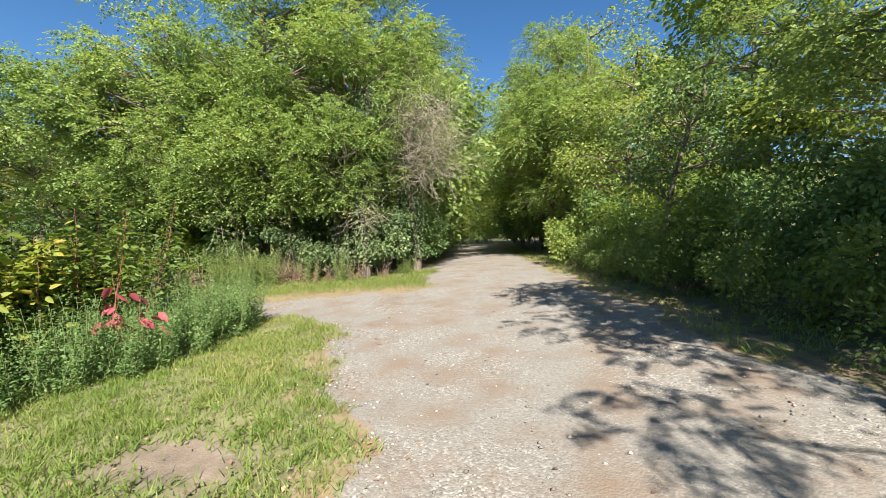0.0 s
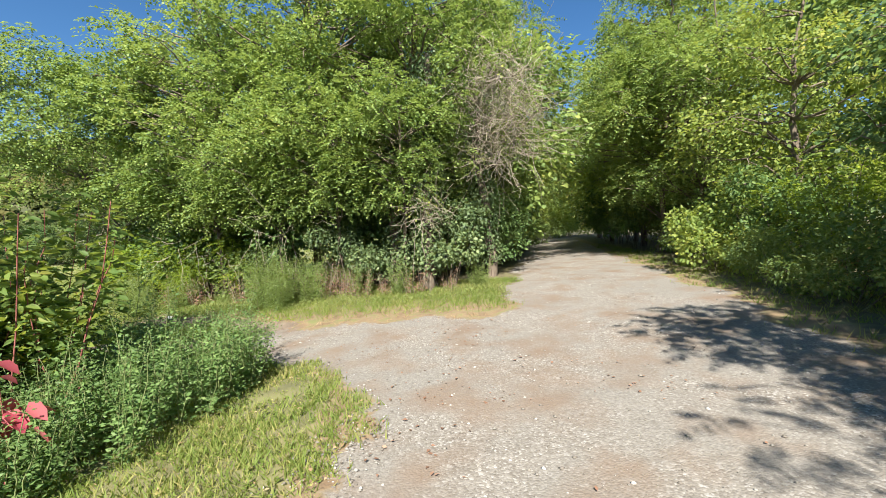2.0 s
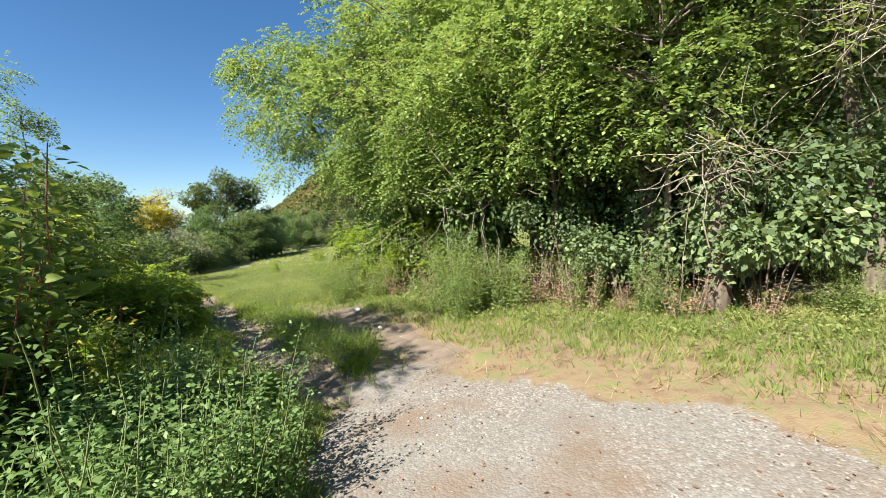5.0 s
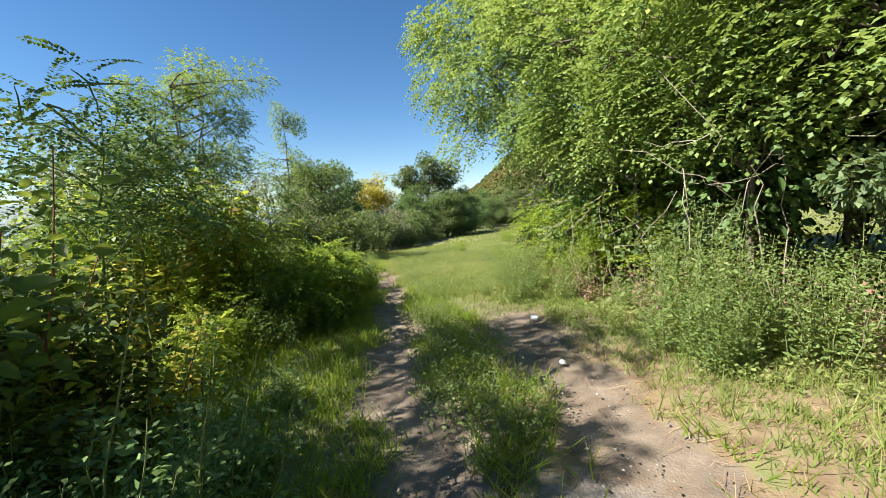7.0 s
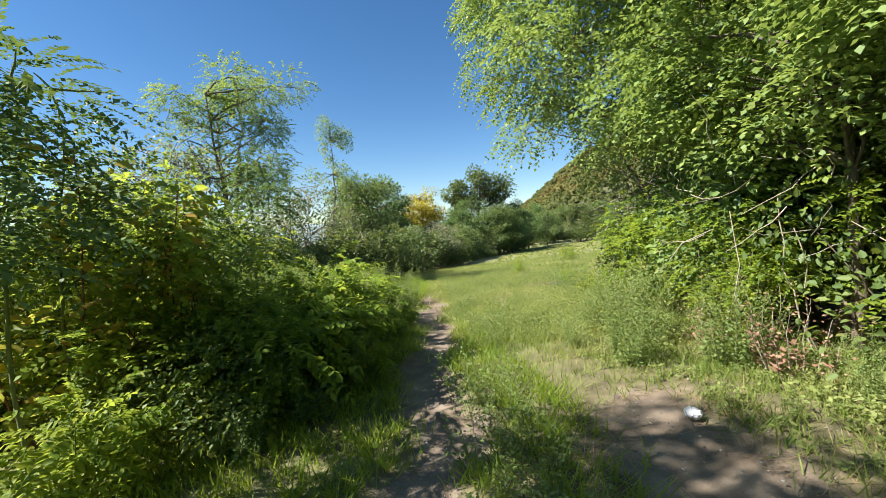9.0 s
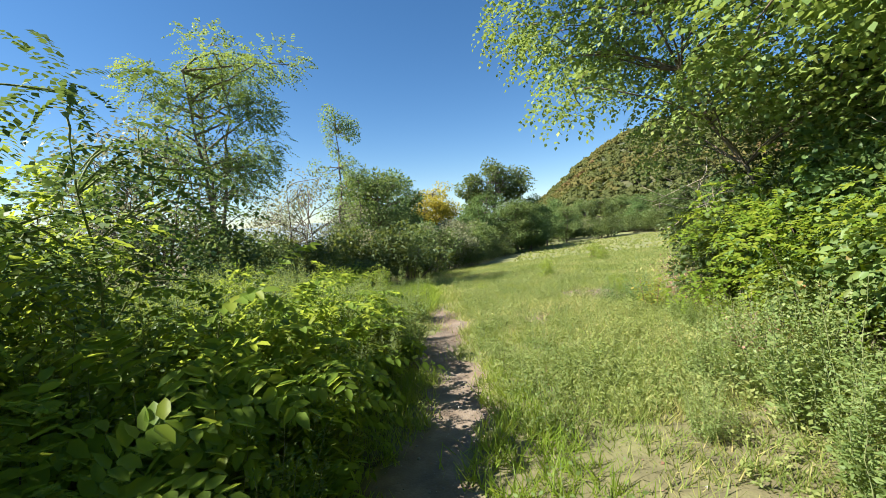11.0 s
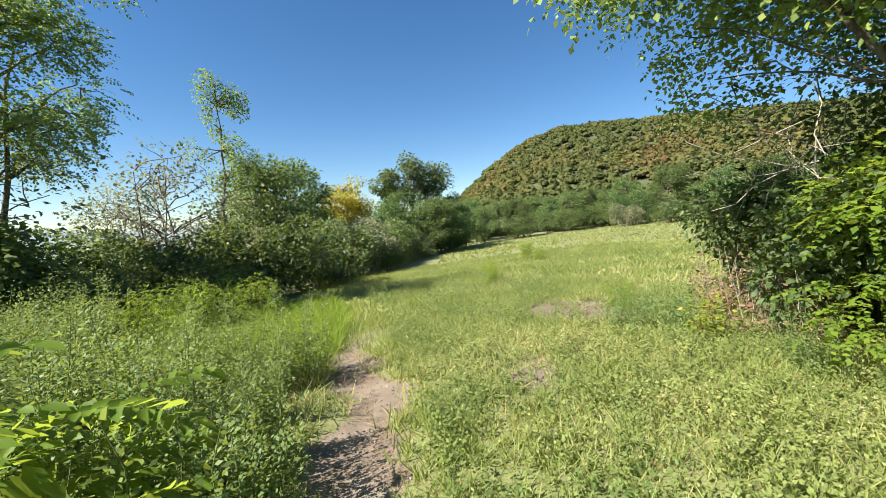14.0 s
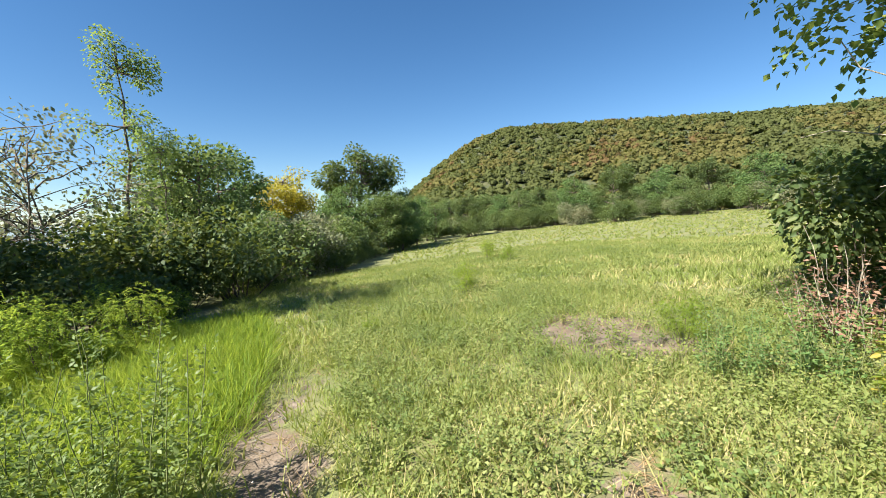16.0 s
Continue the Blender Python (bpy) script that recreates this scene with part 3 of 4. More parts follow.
    for h_, m_, lab in ((0, HILL_A, "deep green"), (1, HILL_B, "olive green"), (2, HILL_C, "rust brown")):
        w = hue == h_
        V = np.concatenate([dome[w].reshape(-1, 3), Q[w].reshape(-1, 3)])
        nd = w.sum() * nu * nv
        G = np.concatenate([(F[None] + nu * nv * np.arange(w.sum())[:, None, None]).reshape(-1, 4), nd + np.arange(w.sum() * q * 4).reshape(-1, 4)])
        me = fill(bpy.data.meshes.new("hill_forest"), V, G)
        me.polygons.foreach_set("use_smooth", np.ones(len(G), bool))
        me.materials.append(m_)
        tagged(new("hill_forest", me), lab + " tree crowns covering the far hillside", "forest", kind="stuff")


HILL_A = leaf_mat("hill_leaf_green", [(0.0, (0.054, 0.072, 0.028)), (1.0, (0.09, 0.108, 0.04))], 0.12, 0.9, spec=0.0)
HILL_B = leaf_mat("hill_leaf_olive", [(0.0, (0.072, 0.08, 0.03)), (1.0, (0.122, 0.12, 0.043))], 0.12, 0.9, spec=0.0)
HILL_C = leaf_mat("hill_leaf_rust", [(0.0, (0.082, 0.066, 0.03)), (1.0, (0.125, 0.09, 0.042))], 0.12, 0.9, spec=0.0)
build_hill()


def build_ridge():
    m, n, l, b = mat("haze_tinted_ridge", 1.0)
    t = n.new("ShaderNodeTexNoise")
    t.inputs["Scale"].default_value = 0.012
    g = n.new("ShaderNodeNewGeometry")
    l.new(g.outputs["Position"], t.inputs["Vector"])
    # blue-grey base colour puts the distance haze into the ridge itself
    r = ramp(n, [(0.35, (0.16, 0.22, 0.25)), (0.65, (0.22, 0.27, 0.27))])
    l.new(t.outputs["Fac"], r.inputs[0])
    l.new(r.outputs[0], b.inputs["Base Color"])
    yaw = np.linspace(55, 290, 160)
    a = np.radians(yaw)
    top = 26 + 9 * np.sin(yaw / 9.0) + 5 * np.sin(yaw / 3.1 + 1)
    rows = []
    for rr, f in ((850, -0.6), (1000, 0.7), (1100, 1.0), (1300, 0.0)):
        rows.append(np.stack([HUB[0] - np.sin(a) * rr, HUB[1] + np.cos(a) * rr, top * f - (30 if f < 0.1 else 0)], -1))
    V = np.stack(rows)
    i = np.arange(V.shape[0] * V.shape[1]).reshape(V.shape[:2])
    me = bpy.data.meshes.new("ridge")
    fill(me, V.reshape(-1, 3), np.stack([i[:-1, 1:], i[:-1, :-1], i[1:, :-1], i[1:, 1:]], -1).reshape(-1, 4))
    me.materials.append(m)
    tagged(new("ridge", me), "low ridge across the valley, its colour blued for distance haze", "ridge", kind="structure")


build_ridge()

# ---- kinds of tree ----
TALL = "tall black locust with light green feathery leaves, edge of thicket"
la = place(tree("locust_tree", 11, 10.5, 3.1, 1.5, 96, 62, LOCUST, TALL, leaflet=0.07, spray=0.34, cr=0.62), -3.2, 14.6, 0, 1.15)
lb = place(tree("locust_tree", 12, 10.0, 2.9, 1.2, 96, 62, LOCUST, TALL, leaflet=0.07, spray=0.34, cr=0.6, lean=(0.4, -0.5)), -6.3, 14.4, 0, 1.18)
lc = place(tree("locust_tree", 13, 8.4, 2.8, 1.2, 90, 60, LOCUST, TALL, leaflet=0.07, spray=0.34, cr=0.6, stems=2, lean=(-0.6, -0.3)), -9.6, 14.3, 0, 1.25)
BACK = "leafy black locust deeper in the thicket"
ma = place(tree("locust_tree", 14, 10.5, 3.2, 0.8, 60, 130, LOCUST, BACK, pinnate=False, leaflet=0.22, cr=1.1), -1.2, 18.2, 140)
mb = place(tree("maple_tree", 21, 9.5, 3.2, 0.6, 60, 240, MAPLE, "leafy field maple standing beside the lane", pinnate=False, leaflet=0.135, cr=1.1, trunk_r=0.14), 6.2, 13.2, 0, 0.74)
for v, x, y, a, s in [(ma, -4.8, 18.4, 80, 1.1), (ma, -8.2, 18.0, 200, 1.0), (ma, -11.4, 17.6, 320, 0.85), (ma, -2.6, 23.0, 30, 1.15), (mb, -1.6, 22.0, 130, 0.8), (ma, -7.0, 23.0, 260, 1.1),
                      (mb, 7.4, 20.5, 70, 1.25), (mb, 12.2, 10.2, 150, 1.1), (mb, 6.6, 27.0, 220, 1.15), (mb, -0.6, 31.0, 20, 1.0), (mb, 1.6, 50.0, 90, 1.0), (mb, 8.6, 40.0, 10, 1.2), (ma, 11.5, 16.0, 250, 1.2),
                      (mb, 0.5, 40.0, 200, 1.1), (ma, 12.5, 26, 50, 1.2)]:
    again(v, x, y, a, s)
again(la, 10.8, 13.4, 120, 1.05)
# crowns closing over the lane farther on
for v, x, y, a, s in [(mb, 5.6, 22.5, 40, 1.15), (ma, 6.0, 30.0, 130, 1.25), (mb, -1.0, 27.0, 210, 1.1), (ma, -0.9, 35.0, 300, 1.25), (mb, 6.4, 36.0, 20, 1.3), (ma, 2.4, 47.0, 90, 1.35), (mb, 4.4, 53.0, 170, 1.5), (ma, -3.2, 41.0, 250, 1.3), (la, 4.9, 18.6, 200, 1.0), (la, -0.9, 20.5, 40, 1.15)]:
    again(v, x, y, a, s)
again(lc, 5.6, 17.0, 20, 1.05)
again(lb, -12.4, 16.0, 250, 0.9)
# locusts whose boughs reach over the lane and the track's end
ov = place(tree("locust_tree", 15, 8.2, 3.5, 3.3, 40, 60, LOCUST, "spreading black locust with boughs over the gravel lane", leaflet=0.085, spray=0.36, cr=0.95, lean=(-0.8, 0.6), trunk_r=0.15, flat=0.45), 4.7, 1.3, 0, 0.84)
again(ov, 4.2, -2.4, 160, 0.84)
again(ov, 6.3, 4.8, 70, 0.75)
again(ov, 5.2, -0.6, 250, 0.72)
again(ov, 6.9, 2.4, 250, 0.85)
# the darker leaf green carries part of the shade beside the lane
place(tree("dark_tree", 17, 6.6, 2.0, 1.0, 44, 130, LOCUST_DARK, "broadleaf tree with leaves coloured darker for shade and a dark trunk beside the lane", "tree", pinnate=False, leaflet=0.11, cr=0.6, trunk_r=0.1, lean=(0.5, -0.6)), 4.6, 8.3, 0, 0.74)
# young trees leaning out of the thicket, hollow and dark beneath
ed = place(tree("locust_tree", 18, 5.4, 1.7, 2.2, 46, 60, LOCUST, "young locust leaning out over the thicket's dark foot", leaflet=0.068, spray=0.32, cr=0.5, lean=(0.0, -1.0), trunk_r=0.06), -3.2, 12.9)
for x, y, a, s in [(-4.9, 12.9, -10, 1.0), (-6.7, 12.9, 8, 0.95), (-8.6, 13.1, -6, 1.0)]:
    again(ed, x, y, a, s)
place(tree("locust_tree", 16, 8.0, 3.1, 2.2, 64, 76, LOCUST, "black locust with boughs hanging over the track's end", leaflet=0.075, spray=0.34, cr=0.8, lean=(-1.5, -2.9), droop=0.6, trunk_r=0.05), -12.6, 15.1)

shade = place(tree("locust_tree", 19, 7.8, 1.5, 5.2, 19, 32, LOCUST, "tall black locust behind the weeds, shading the track", leaflet=0.075, spray=0.34, cr=0.6, trunk_r=0.1), -6.5, 3.1)
again(shade, -4.9, 2.8, 130, 0.8)

# ---- shrubs along the wood's edges ----
ba = place(shrub("bramble_bush", 31, 2.0, 1.7, 5200, BRAMBLE, "dense dark green bramble bush at the wood's edge", leaflet=0.08, lobes=11), -2.9, 14.6)
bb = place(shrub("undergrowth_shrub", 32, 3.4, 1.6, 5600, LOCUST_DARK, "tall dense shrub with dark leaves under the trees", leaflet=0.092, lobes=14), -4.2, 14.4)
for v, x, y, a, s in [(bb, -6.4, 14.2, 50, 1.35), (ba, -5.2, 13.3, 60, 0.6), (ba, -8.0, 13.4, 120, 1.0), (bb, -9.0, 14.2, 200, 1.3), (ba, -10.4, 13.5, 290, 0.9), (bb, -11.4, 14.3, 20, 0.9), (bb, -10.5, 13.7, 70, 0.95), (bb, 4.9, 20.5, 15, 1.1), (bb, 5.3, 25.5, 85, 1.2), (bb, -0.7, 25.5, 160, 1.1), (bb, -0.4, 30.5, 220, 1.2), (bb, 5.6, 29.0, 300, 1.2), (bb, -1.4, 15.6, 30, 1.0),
                      (bb, -1.2, 18.5, 110, 1.1), (bb, -0.6, 22.0, 210, 1.1), (ba, -0.9, 20.2, 0, 0.8), (bb, -2.4, 14.6, 260, 1.15),
                      (ba, 5.1, 9.4, 10, 0.8), (bb, 5.4, 12.4, 80, 0.85), (ba, 5.0, 7.2, 190, 0.9), (bb, 5.4, 5.2, 250, 0.8), (ba, 5.1, 3.6, 300, 0.85), (bb, 6.4, 15.5, 330, 1.0), (ba, 5.9, 19.0, 60, 1.0), (ba, 4.9, 14.6, 200, 0.75),
                      (bb, 6.8, 23.5, 80, 1.1), (bb, 7.4, 31.0, 150, 1.2), (bb, 5.6, 1.2, 150, 0.9), (ba, 1.6, 34.0, 90, 1.2), (bb, 7.2, 6.4, 30, 1.0), (bb, 7.6, 10.6, 30, 1.0), (ba, 4.2, 5.0, 70, 0.55), (ba, 4.1, 7.0, 170, 0.55), (ba, 4.05, 8.8, 270, 0.5), (ba, 4.3, 3.2, 20, 0.6), (ba, 4.2, 10.4, 100, 0.5)]:
    again(v, x, y, a, s)
lit = place(shrub("hazel_bush", 33, 2.0, 1.3, 2600, MAPLE, "sunlit yellow-green bush beside the lane", leaflet=0.1, lobes=10), 4.2, 12.6, 0, 0.9)
again(lit, 3.6, 44.0, 0, 1.9)
again(lit, 5.4, 47.0, 90, 1.9)
dk = place(shrub("elder_bush", 34, 2.3, 1.2, 5600, OAK, "dark leaved bush with brown stems at the meadow's corner", leaflet=0.08, lobes=14), -15.0, 15.6)
yl = place(shrub("young_locust", 35, 2.5, 1.35, 330, LUSH, "young locust shoots with bright feathery leaves", leaflet=0.065, pinnate=True, pairs=6, lobes=11, wide=0.4), -12.3, 13.7)
place(shrub("elder_bush", 36, 3.5, 1.3, 9000, OAK, "tall dark leaved bush hung with creeper at the meadow's corner", leaflet=0.075, lobes=18), -13.2, 15.0)
for v, x, y, a, s in [(dk, -13.6, 15.4, 120, 1.0), (yl, -12.9, 13.8, 300, 0.8), (yl, -11.0, 13.2, 90, 0.85), (yl, -9.3, 12.6, 200, 0.6), (dk, -13.0, 14.3, 70, 1.05)]:
    again(v, x, y, a, s)

# ---- ivy and vines ----
def ivy_trunk(x, y):
    rng = np.random.default_rng(51)
    root = new("ivy_clad_trunk")
    tl = bent((0, 0, -0.1), (0.1, 0.25, 6.0), rng, 9, 0.1)
    part("trunk", tubes([(tl, np.linspace(0.16, 0.07, 9))], 8), BARK, root)
    n = 3600
    f = rng.uniform(0.08, 1, n) ** 0.9
    i = np.clip((f * 8).astype(int), 0, 7)
    c = tl[i] + (tl[i + 1] - tl[i]) * (f * 8 - i)[:, None]
    a = rng.uniform(0, 2 * np.pi, n)
    rr = (0.24 + 0.3 * f * rng.uniform(0, 1, n)) * rng.uniform(0.7, 1.25, n)
    o = np.stack([np.cos(a), np.sin(a), rng.normal(0, 0.2, n)], -1)
    part("ivy", leaf_mesh(blades(c + o * rr[:, None], unit(o * 0.6 + rng.normal(0, 0.4, (n, 3)) - np.array([0, 0, 0.7])), 0.085 * rng.uniform(0.6, 1.3, n), 0.036, rng)), IVY, root, "glossy dark green ivy")
    place(root, x, y)
    return tagged(root, "tree trunk wrapped in glossy ivy leaves", "tree", "ivy clad trunks")


def vine_tangle(name, seed, x, y, z, rx, rz, n, label, thin=0.006, ln=0.9):
    rng = np.random.default_rng(seed)
    lines = []
    for _ in range(n):
        p = crown_points(rng, 1, 1.0, 1.0)[0] * np.array([rx, rx * 0.7, rz])
        d = unit(rng.normal(0, 1, 3) + np.array([0, -0.25, -0.2])) * ln * rng.uniform(0.4, 1.3)
        lines.append((bent(p, p + d, rng, 5, 0.35, -0.12), np.linspace(thin, thin * 0.5, 5)))
    root = new(name)
    for _ in range(2 if z < 3 else 0):
        p = rng.normal(0, 0.4, 3) * np.array([rx, rx, rz * 0.6])
        part("hanging_vine", tubes([(bent((p[0] * 0.7, p[1] * 0.5 + 0.4, -z), p, rng, 8, 0.2), np.linspace(thin * 2, thin, 8))], 4), TWIG, root)
    for ln_ in lines[:40]:
        part("vine", tubes([ln_], 3), TWIG, root)
    if lines[40:]:
        tagged(part("twig", tubes(lines[40:], 3), TWIG, root), kind="stuff")
    root.location = (x, y, H(x, y) + z)
    return tagged(root, label, "vine", "dry vine tangles")


ivy_trunk(-2.35, 12.25)
again(ivy_trunk(-3.4, 12.9), -0.9, 14.2, 90, 0.9)
vine_tangle("dry_vine_tangle", 52, -0.6, 13.0, 4.4, 1.15, 1.6, 560, "mass of pale dry vines hanging from the trees", 0.008, 1.3)
vine_tangle("dry_vine_tangle", 53, -2.3, 11.9, 1.9, 0.5, 0.5, 60, "bare bleached vine stems in a tangle", 0.007, 0.7)
vine_tangle("dry_vine_tangle", 54, -3.2, 12.5, 3.4, 0.6, 0.4, 40, "brown bare vine stems in a tangle", 0.006, 0.8)
vine_tangle("dry_vine_tangle", 55, -6.2, 11.9, 2.0, 1.2, 0.8, 24, "thin bare twigs sticking out of the thicket", 0.006, 0.9)
vine_tangle("dry_vine_tangle", 56, -8.8, 12.2, 1.6, 1.2, 0.7, 24, "thin bare twigs sticking out of the thicket", 0.006, 0.9)
vine_tangle("dry_vine_tangle", 57, -14.0, 14.3, 2.2, 0.5, 0.9, 26, "pale bare stems in front of the dark bush", 0.009, 1.2)
iv = place(shrub("ivy_bush", 58, 2.6, 1.0, 3200, IVY, "glossy ivy hanging over the thicket's edge", leaflet=0.072, wide=0.42, droop=0.7, lobes=8), -4.4, 12.3)
again(iv, -7.1, 13.0, 100, 0.8)
again(iv, -2.0, 12.9, 200, 1.25)

# ---- weeds ----
pk = place(herb("pokeweed", 61, 2.3, 0.95, 10, 150, POKE, "tall pokeweed with red stems and yellowing big leaves", leaflet=0.19, wide=0.27, stem_mat=REDSTEM, stem_r=0.011, start=0.2, up=0.1, tipsize=0.7), -5.4, 4.1)
pr = place(herb("pokeweed", 62, 1.5, 0.7, 6, 60, POKE, "pokeweed with red stems and yellowing big leaves", leaflet=0.155, wide=0.27, stem_mat=REDSTEM, stem_r=0.009, start=0.2, up=0.05, tipsize=0.7), -4.7, 4.9)
rd = place(herb("reddened_pokeweed", 63, 1.05, 0.25, 3, 9, RED, "pokeweed with drooping crimson leaves", leaflet=0.2, wide=0.28, stem_mat=REDSTEM, stem_r=0.009, start=0.5, up=-0.8, tipsize=0.8), -3.75, 4.85, 0, 0.95)
again(rd, -6.6, 5.5, 90, 0.8)
for v, x, y, a, s in [(pr, -5.4, 4.6, 70, 1.0), (pr, -6.2, 4.2, 200, 1.1), (pk, -9.6, 5.4, 300, 1.0), (pr, -6.95, 6.4, 100, 0.55)]:
    again(v, x, y, a, s)
sb = place(shrub("young_locust", 42, 2.9, 1.2, 440, LUSH, "young locust saplings with feathery bright leaves", leaflet=0.06, pinnate=True, pairs=7, lobes=12, wide=0.36), -10.1, 5.3)
for x, y, a, s in [(-11.7, 5.3, 80, 1.15), (-9.9, 6.3, 80, 0.95), (-11.2, 5.2, 160, 0.8), (-10.6, 4.2, 230, 1.05), (-9.3, 7.0, 120, 0.5), (-11.9, 7.5, 10, 0.42), (-12.6, 7.6, 200, 0.5), (-10.8, 7.3, 300, 0.5), (-15.2, 6.2, 60, 0.6), (-20.6, 7.5, 60, 0.46), (-21.8, 8.3, 160, 0.44), (-23.0, 7.6, 260, 0.48), (-19.4, 6.8, 300, 0.46), (-22.4, 7.0, 20, 0.46), (-21.2, 6.8, 110, 0.5), (-24.5, 8.6, 30, 0.36)]:
    again(sb, x, y, a, s)
for x, y, a, s in [(-8.9, 6.6, 90, 0.5), (-9.9, 7.0, 200, 0.45), (-10.8, 6.7, 30, 0.6), (-13.4, 6.2, 10, 0.6)]:
    again(ba, x, y, a, s)

for v, x, y, a, s in [(dk, -5.9, 5.6, 30, 0.8), (bb, -5.0, 3.4, 0, 0.5)]:
    again(v, x, y, a, s)

for x, y, a, s in [(-7.8, 12.9, 220, 0.9), (-9.8, 12.8, 60, 0.8), (5.2, 10.6, 30, 0.9), (4.7, 7.6, 130, 0.8)]:
    again(sb, x, y, a, s)
again(dk, -6.0, 4.9, 20, 0.95)
pg = place(herb("pokeweed", 64, 2.45, 0.95, 11, 95, POKEGREEN, "tall green pokeweed, leafy above its bare red stems", leaflet=0.15, wide=0.27, stem_mat=REDSTEM, stem_r=0.011, start=0.42, up=0.1, tipsize=0.75), -5.4, 5.8, 0, 0.9)
for x, y, a, s in [(-4.7, 5.5, 40, 0.8)]:
    again(pg, x, y, a, s)
again(pk, -5.5, 5.0, 200, 0.75)
again(pr, -5.9, 6.3, 40, 0.75)
again(pr, -4.9, 4.3, 20, 1.0)
al = place(shrub("ailanthus_sapling", 43, 1.25, 0.7, 170, LUSH, "sapling with long bright green feather-shaped leaves", "sapling", leaflet=0.085, pinnate=True, pairs=9, lobes=9, wide=0.28, spray=0.5, stem_mat=STEM), -11.8, 7.6)
for x, y, a, s in [(-9.9, 7.4, 20, 1.05), (-10.5, 7.6, 110, 0.95), (-11.3, 7.7, 200, 1.05), (-10.8, 7.2, 60, 1.2), (-12.8, 7.8, 160, 1.05), (-9.4, 6.9, 250, 1.0), (-8.2, 6.3, 40, 0.62), (-7.3, 6.2, 140, 0.5), (-21.0, 7.9, 10, 0.5)]:
    again(al, x, y, a, s)

again(pr, -14.4, 13.5, 40, 0.45)
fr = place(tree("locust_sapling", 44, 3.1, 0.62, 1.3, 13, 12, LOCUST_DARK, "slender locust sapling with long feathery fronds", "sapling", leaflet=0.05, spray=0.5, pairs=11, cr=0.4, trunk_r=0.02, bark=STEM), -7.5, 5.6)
again(fr, -8.9, 5.5, 120, 1.05)
again(bb, -7.8, 2.2, 120, 0.9)
again(ba, -6.4, 2.6, 120, 0.8)
again(fr, -10.4, 6.8, 220, 0.85)
again(fr, -9.2, 5.6, 20, 1.0)

mg = [place(herb("mugwort", 70 + k, 0.95 + 0.12 * k, 0.42, 17, 180, m, lab, leaflet=0.06, wide=0.25, bow=0.35, up=0.6), *xy)
      for k, (m, lab, xy) in enumerate([(MUGWORT, "clump of tall grey-green mugwort", (-13.2, 7.9)), (MUGWORT, "clump of tall grey-green mugwort", (-14.3, 8.1)), (MUGWORT, "clump of tall leafy green weeds", (-12.4, 7.2))])]
side = spots(5, 175, -20, -9.6, 3.6, 9.4, 0.45, lambda x, y: y < 8.0 + (-(x + 5.0)) * 0.16 - (0.85 if x > -12 else 0.6) and (x > -16.6 or y < 6.2 + 0.1 * (x + 16.6)))
for k, (x, y, a, s) in enumerate(side):
    again(mg[k % 3], x, y, a, s * (0.78 if y > 7.9 - 0.16 * (x + 5) - 1.1 else 1.0 if y > 6.5 else 1.15))
ne = [place(herb("nettle", 80 + k, 0.82, 0.42, 15, 92, m, "clump of leafy green nettle-like weeds", leaflet=0.055, wide=0.28, bow=0.35), *xy)
      for k, (m, xy) in enumerate([(NETTLE, (-3.6, 5.6)), (NETTLE, (-4.4, 4.4))])]
patch = spots(6, 60, -8.6, -2.4, 3.0, 8.2, 0.46, lambda x, y: y > 3.3 + 0.15 * (x + 4) and x < -3.15 - 0.25 * abs(y - 6.0) ** 1.2 and y < 7.4 - 0.55 * max(0.0, -3.2 - x) and (x + 2.7) ** 2 + (y - 7.4) ** 2 > 0.9)
for k, (x, y, a, s) in enumerate(patch):
    again(ne[k % 2], x, y, a, s * 1.05)
for x, y, a, s in [(-4.2, 6.4, 10, 1.5), (-3.8, 6.8, 100, 1.2), (-4.8, 6.8, 200, 1.25), (-3.5, 4.5, 40, 1.0), (-3.9, 4.2, 140, 1.1), (-3.45, 5.1, 240, 1.1), (-4.1, 4.9, 300, 1.2), (-3.3, 5.9, 80, 1.15), (-3.2, 6.4, 170, 1.0), (-5.6, 7.0, 60, 0.7), (-6.4, 7.1, 160, 0.65)]:
    again(ne[0], x, y, a, s)
# tall weeds in front of the thicket
for k, (x, y, s) in enumerate([(-5.6, 11.1, 1.2), (-6.1, 11.6, 1.35), (-5.0, 11.5, 1.1), (-5.9, 10.8, 0.9), (-9.2, 10.9, 0.75), (-9.8, 11.4, 1.0), (-10.4, 11.6, 1.0), (-8.7, 11.7, 0.9), (-10.9, 11.5, 0.7), (-11.6, 12.4, 0.6),
                               (-1.2, 12.4, 0.75), (-2.9, 11.9, 0.8), (-3.9, 11.9, 0.85), (-7.6, 11.8, 0.5), (-12.6, 12.8, 0.5), (-13.4, 13.2, 0.55), (-5.4, 10.7, 0.8), (-10.1, 10.7, 0.4)]):
    again(mg[k % 2], x, y, 67 * k, s)
wd = place(herb("withered_weed", 90, 0.8, 0.4, 12, 40, DEAD, "dried brown weeds at the thicket's foot", leaflet=0.07, wide=0.24, stem_mat=TWIG), -4.5, 12.0)
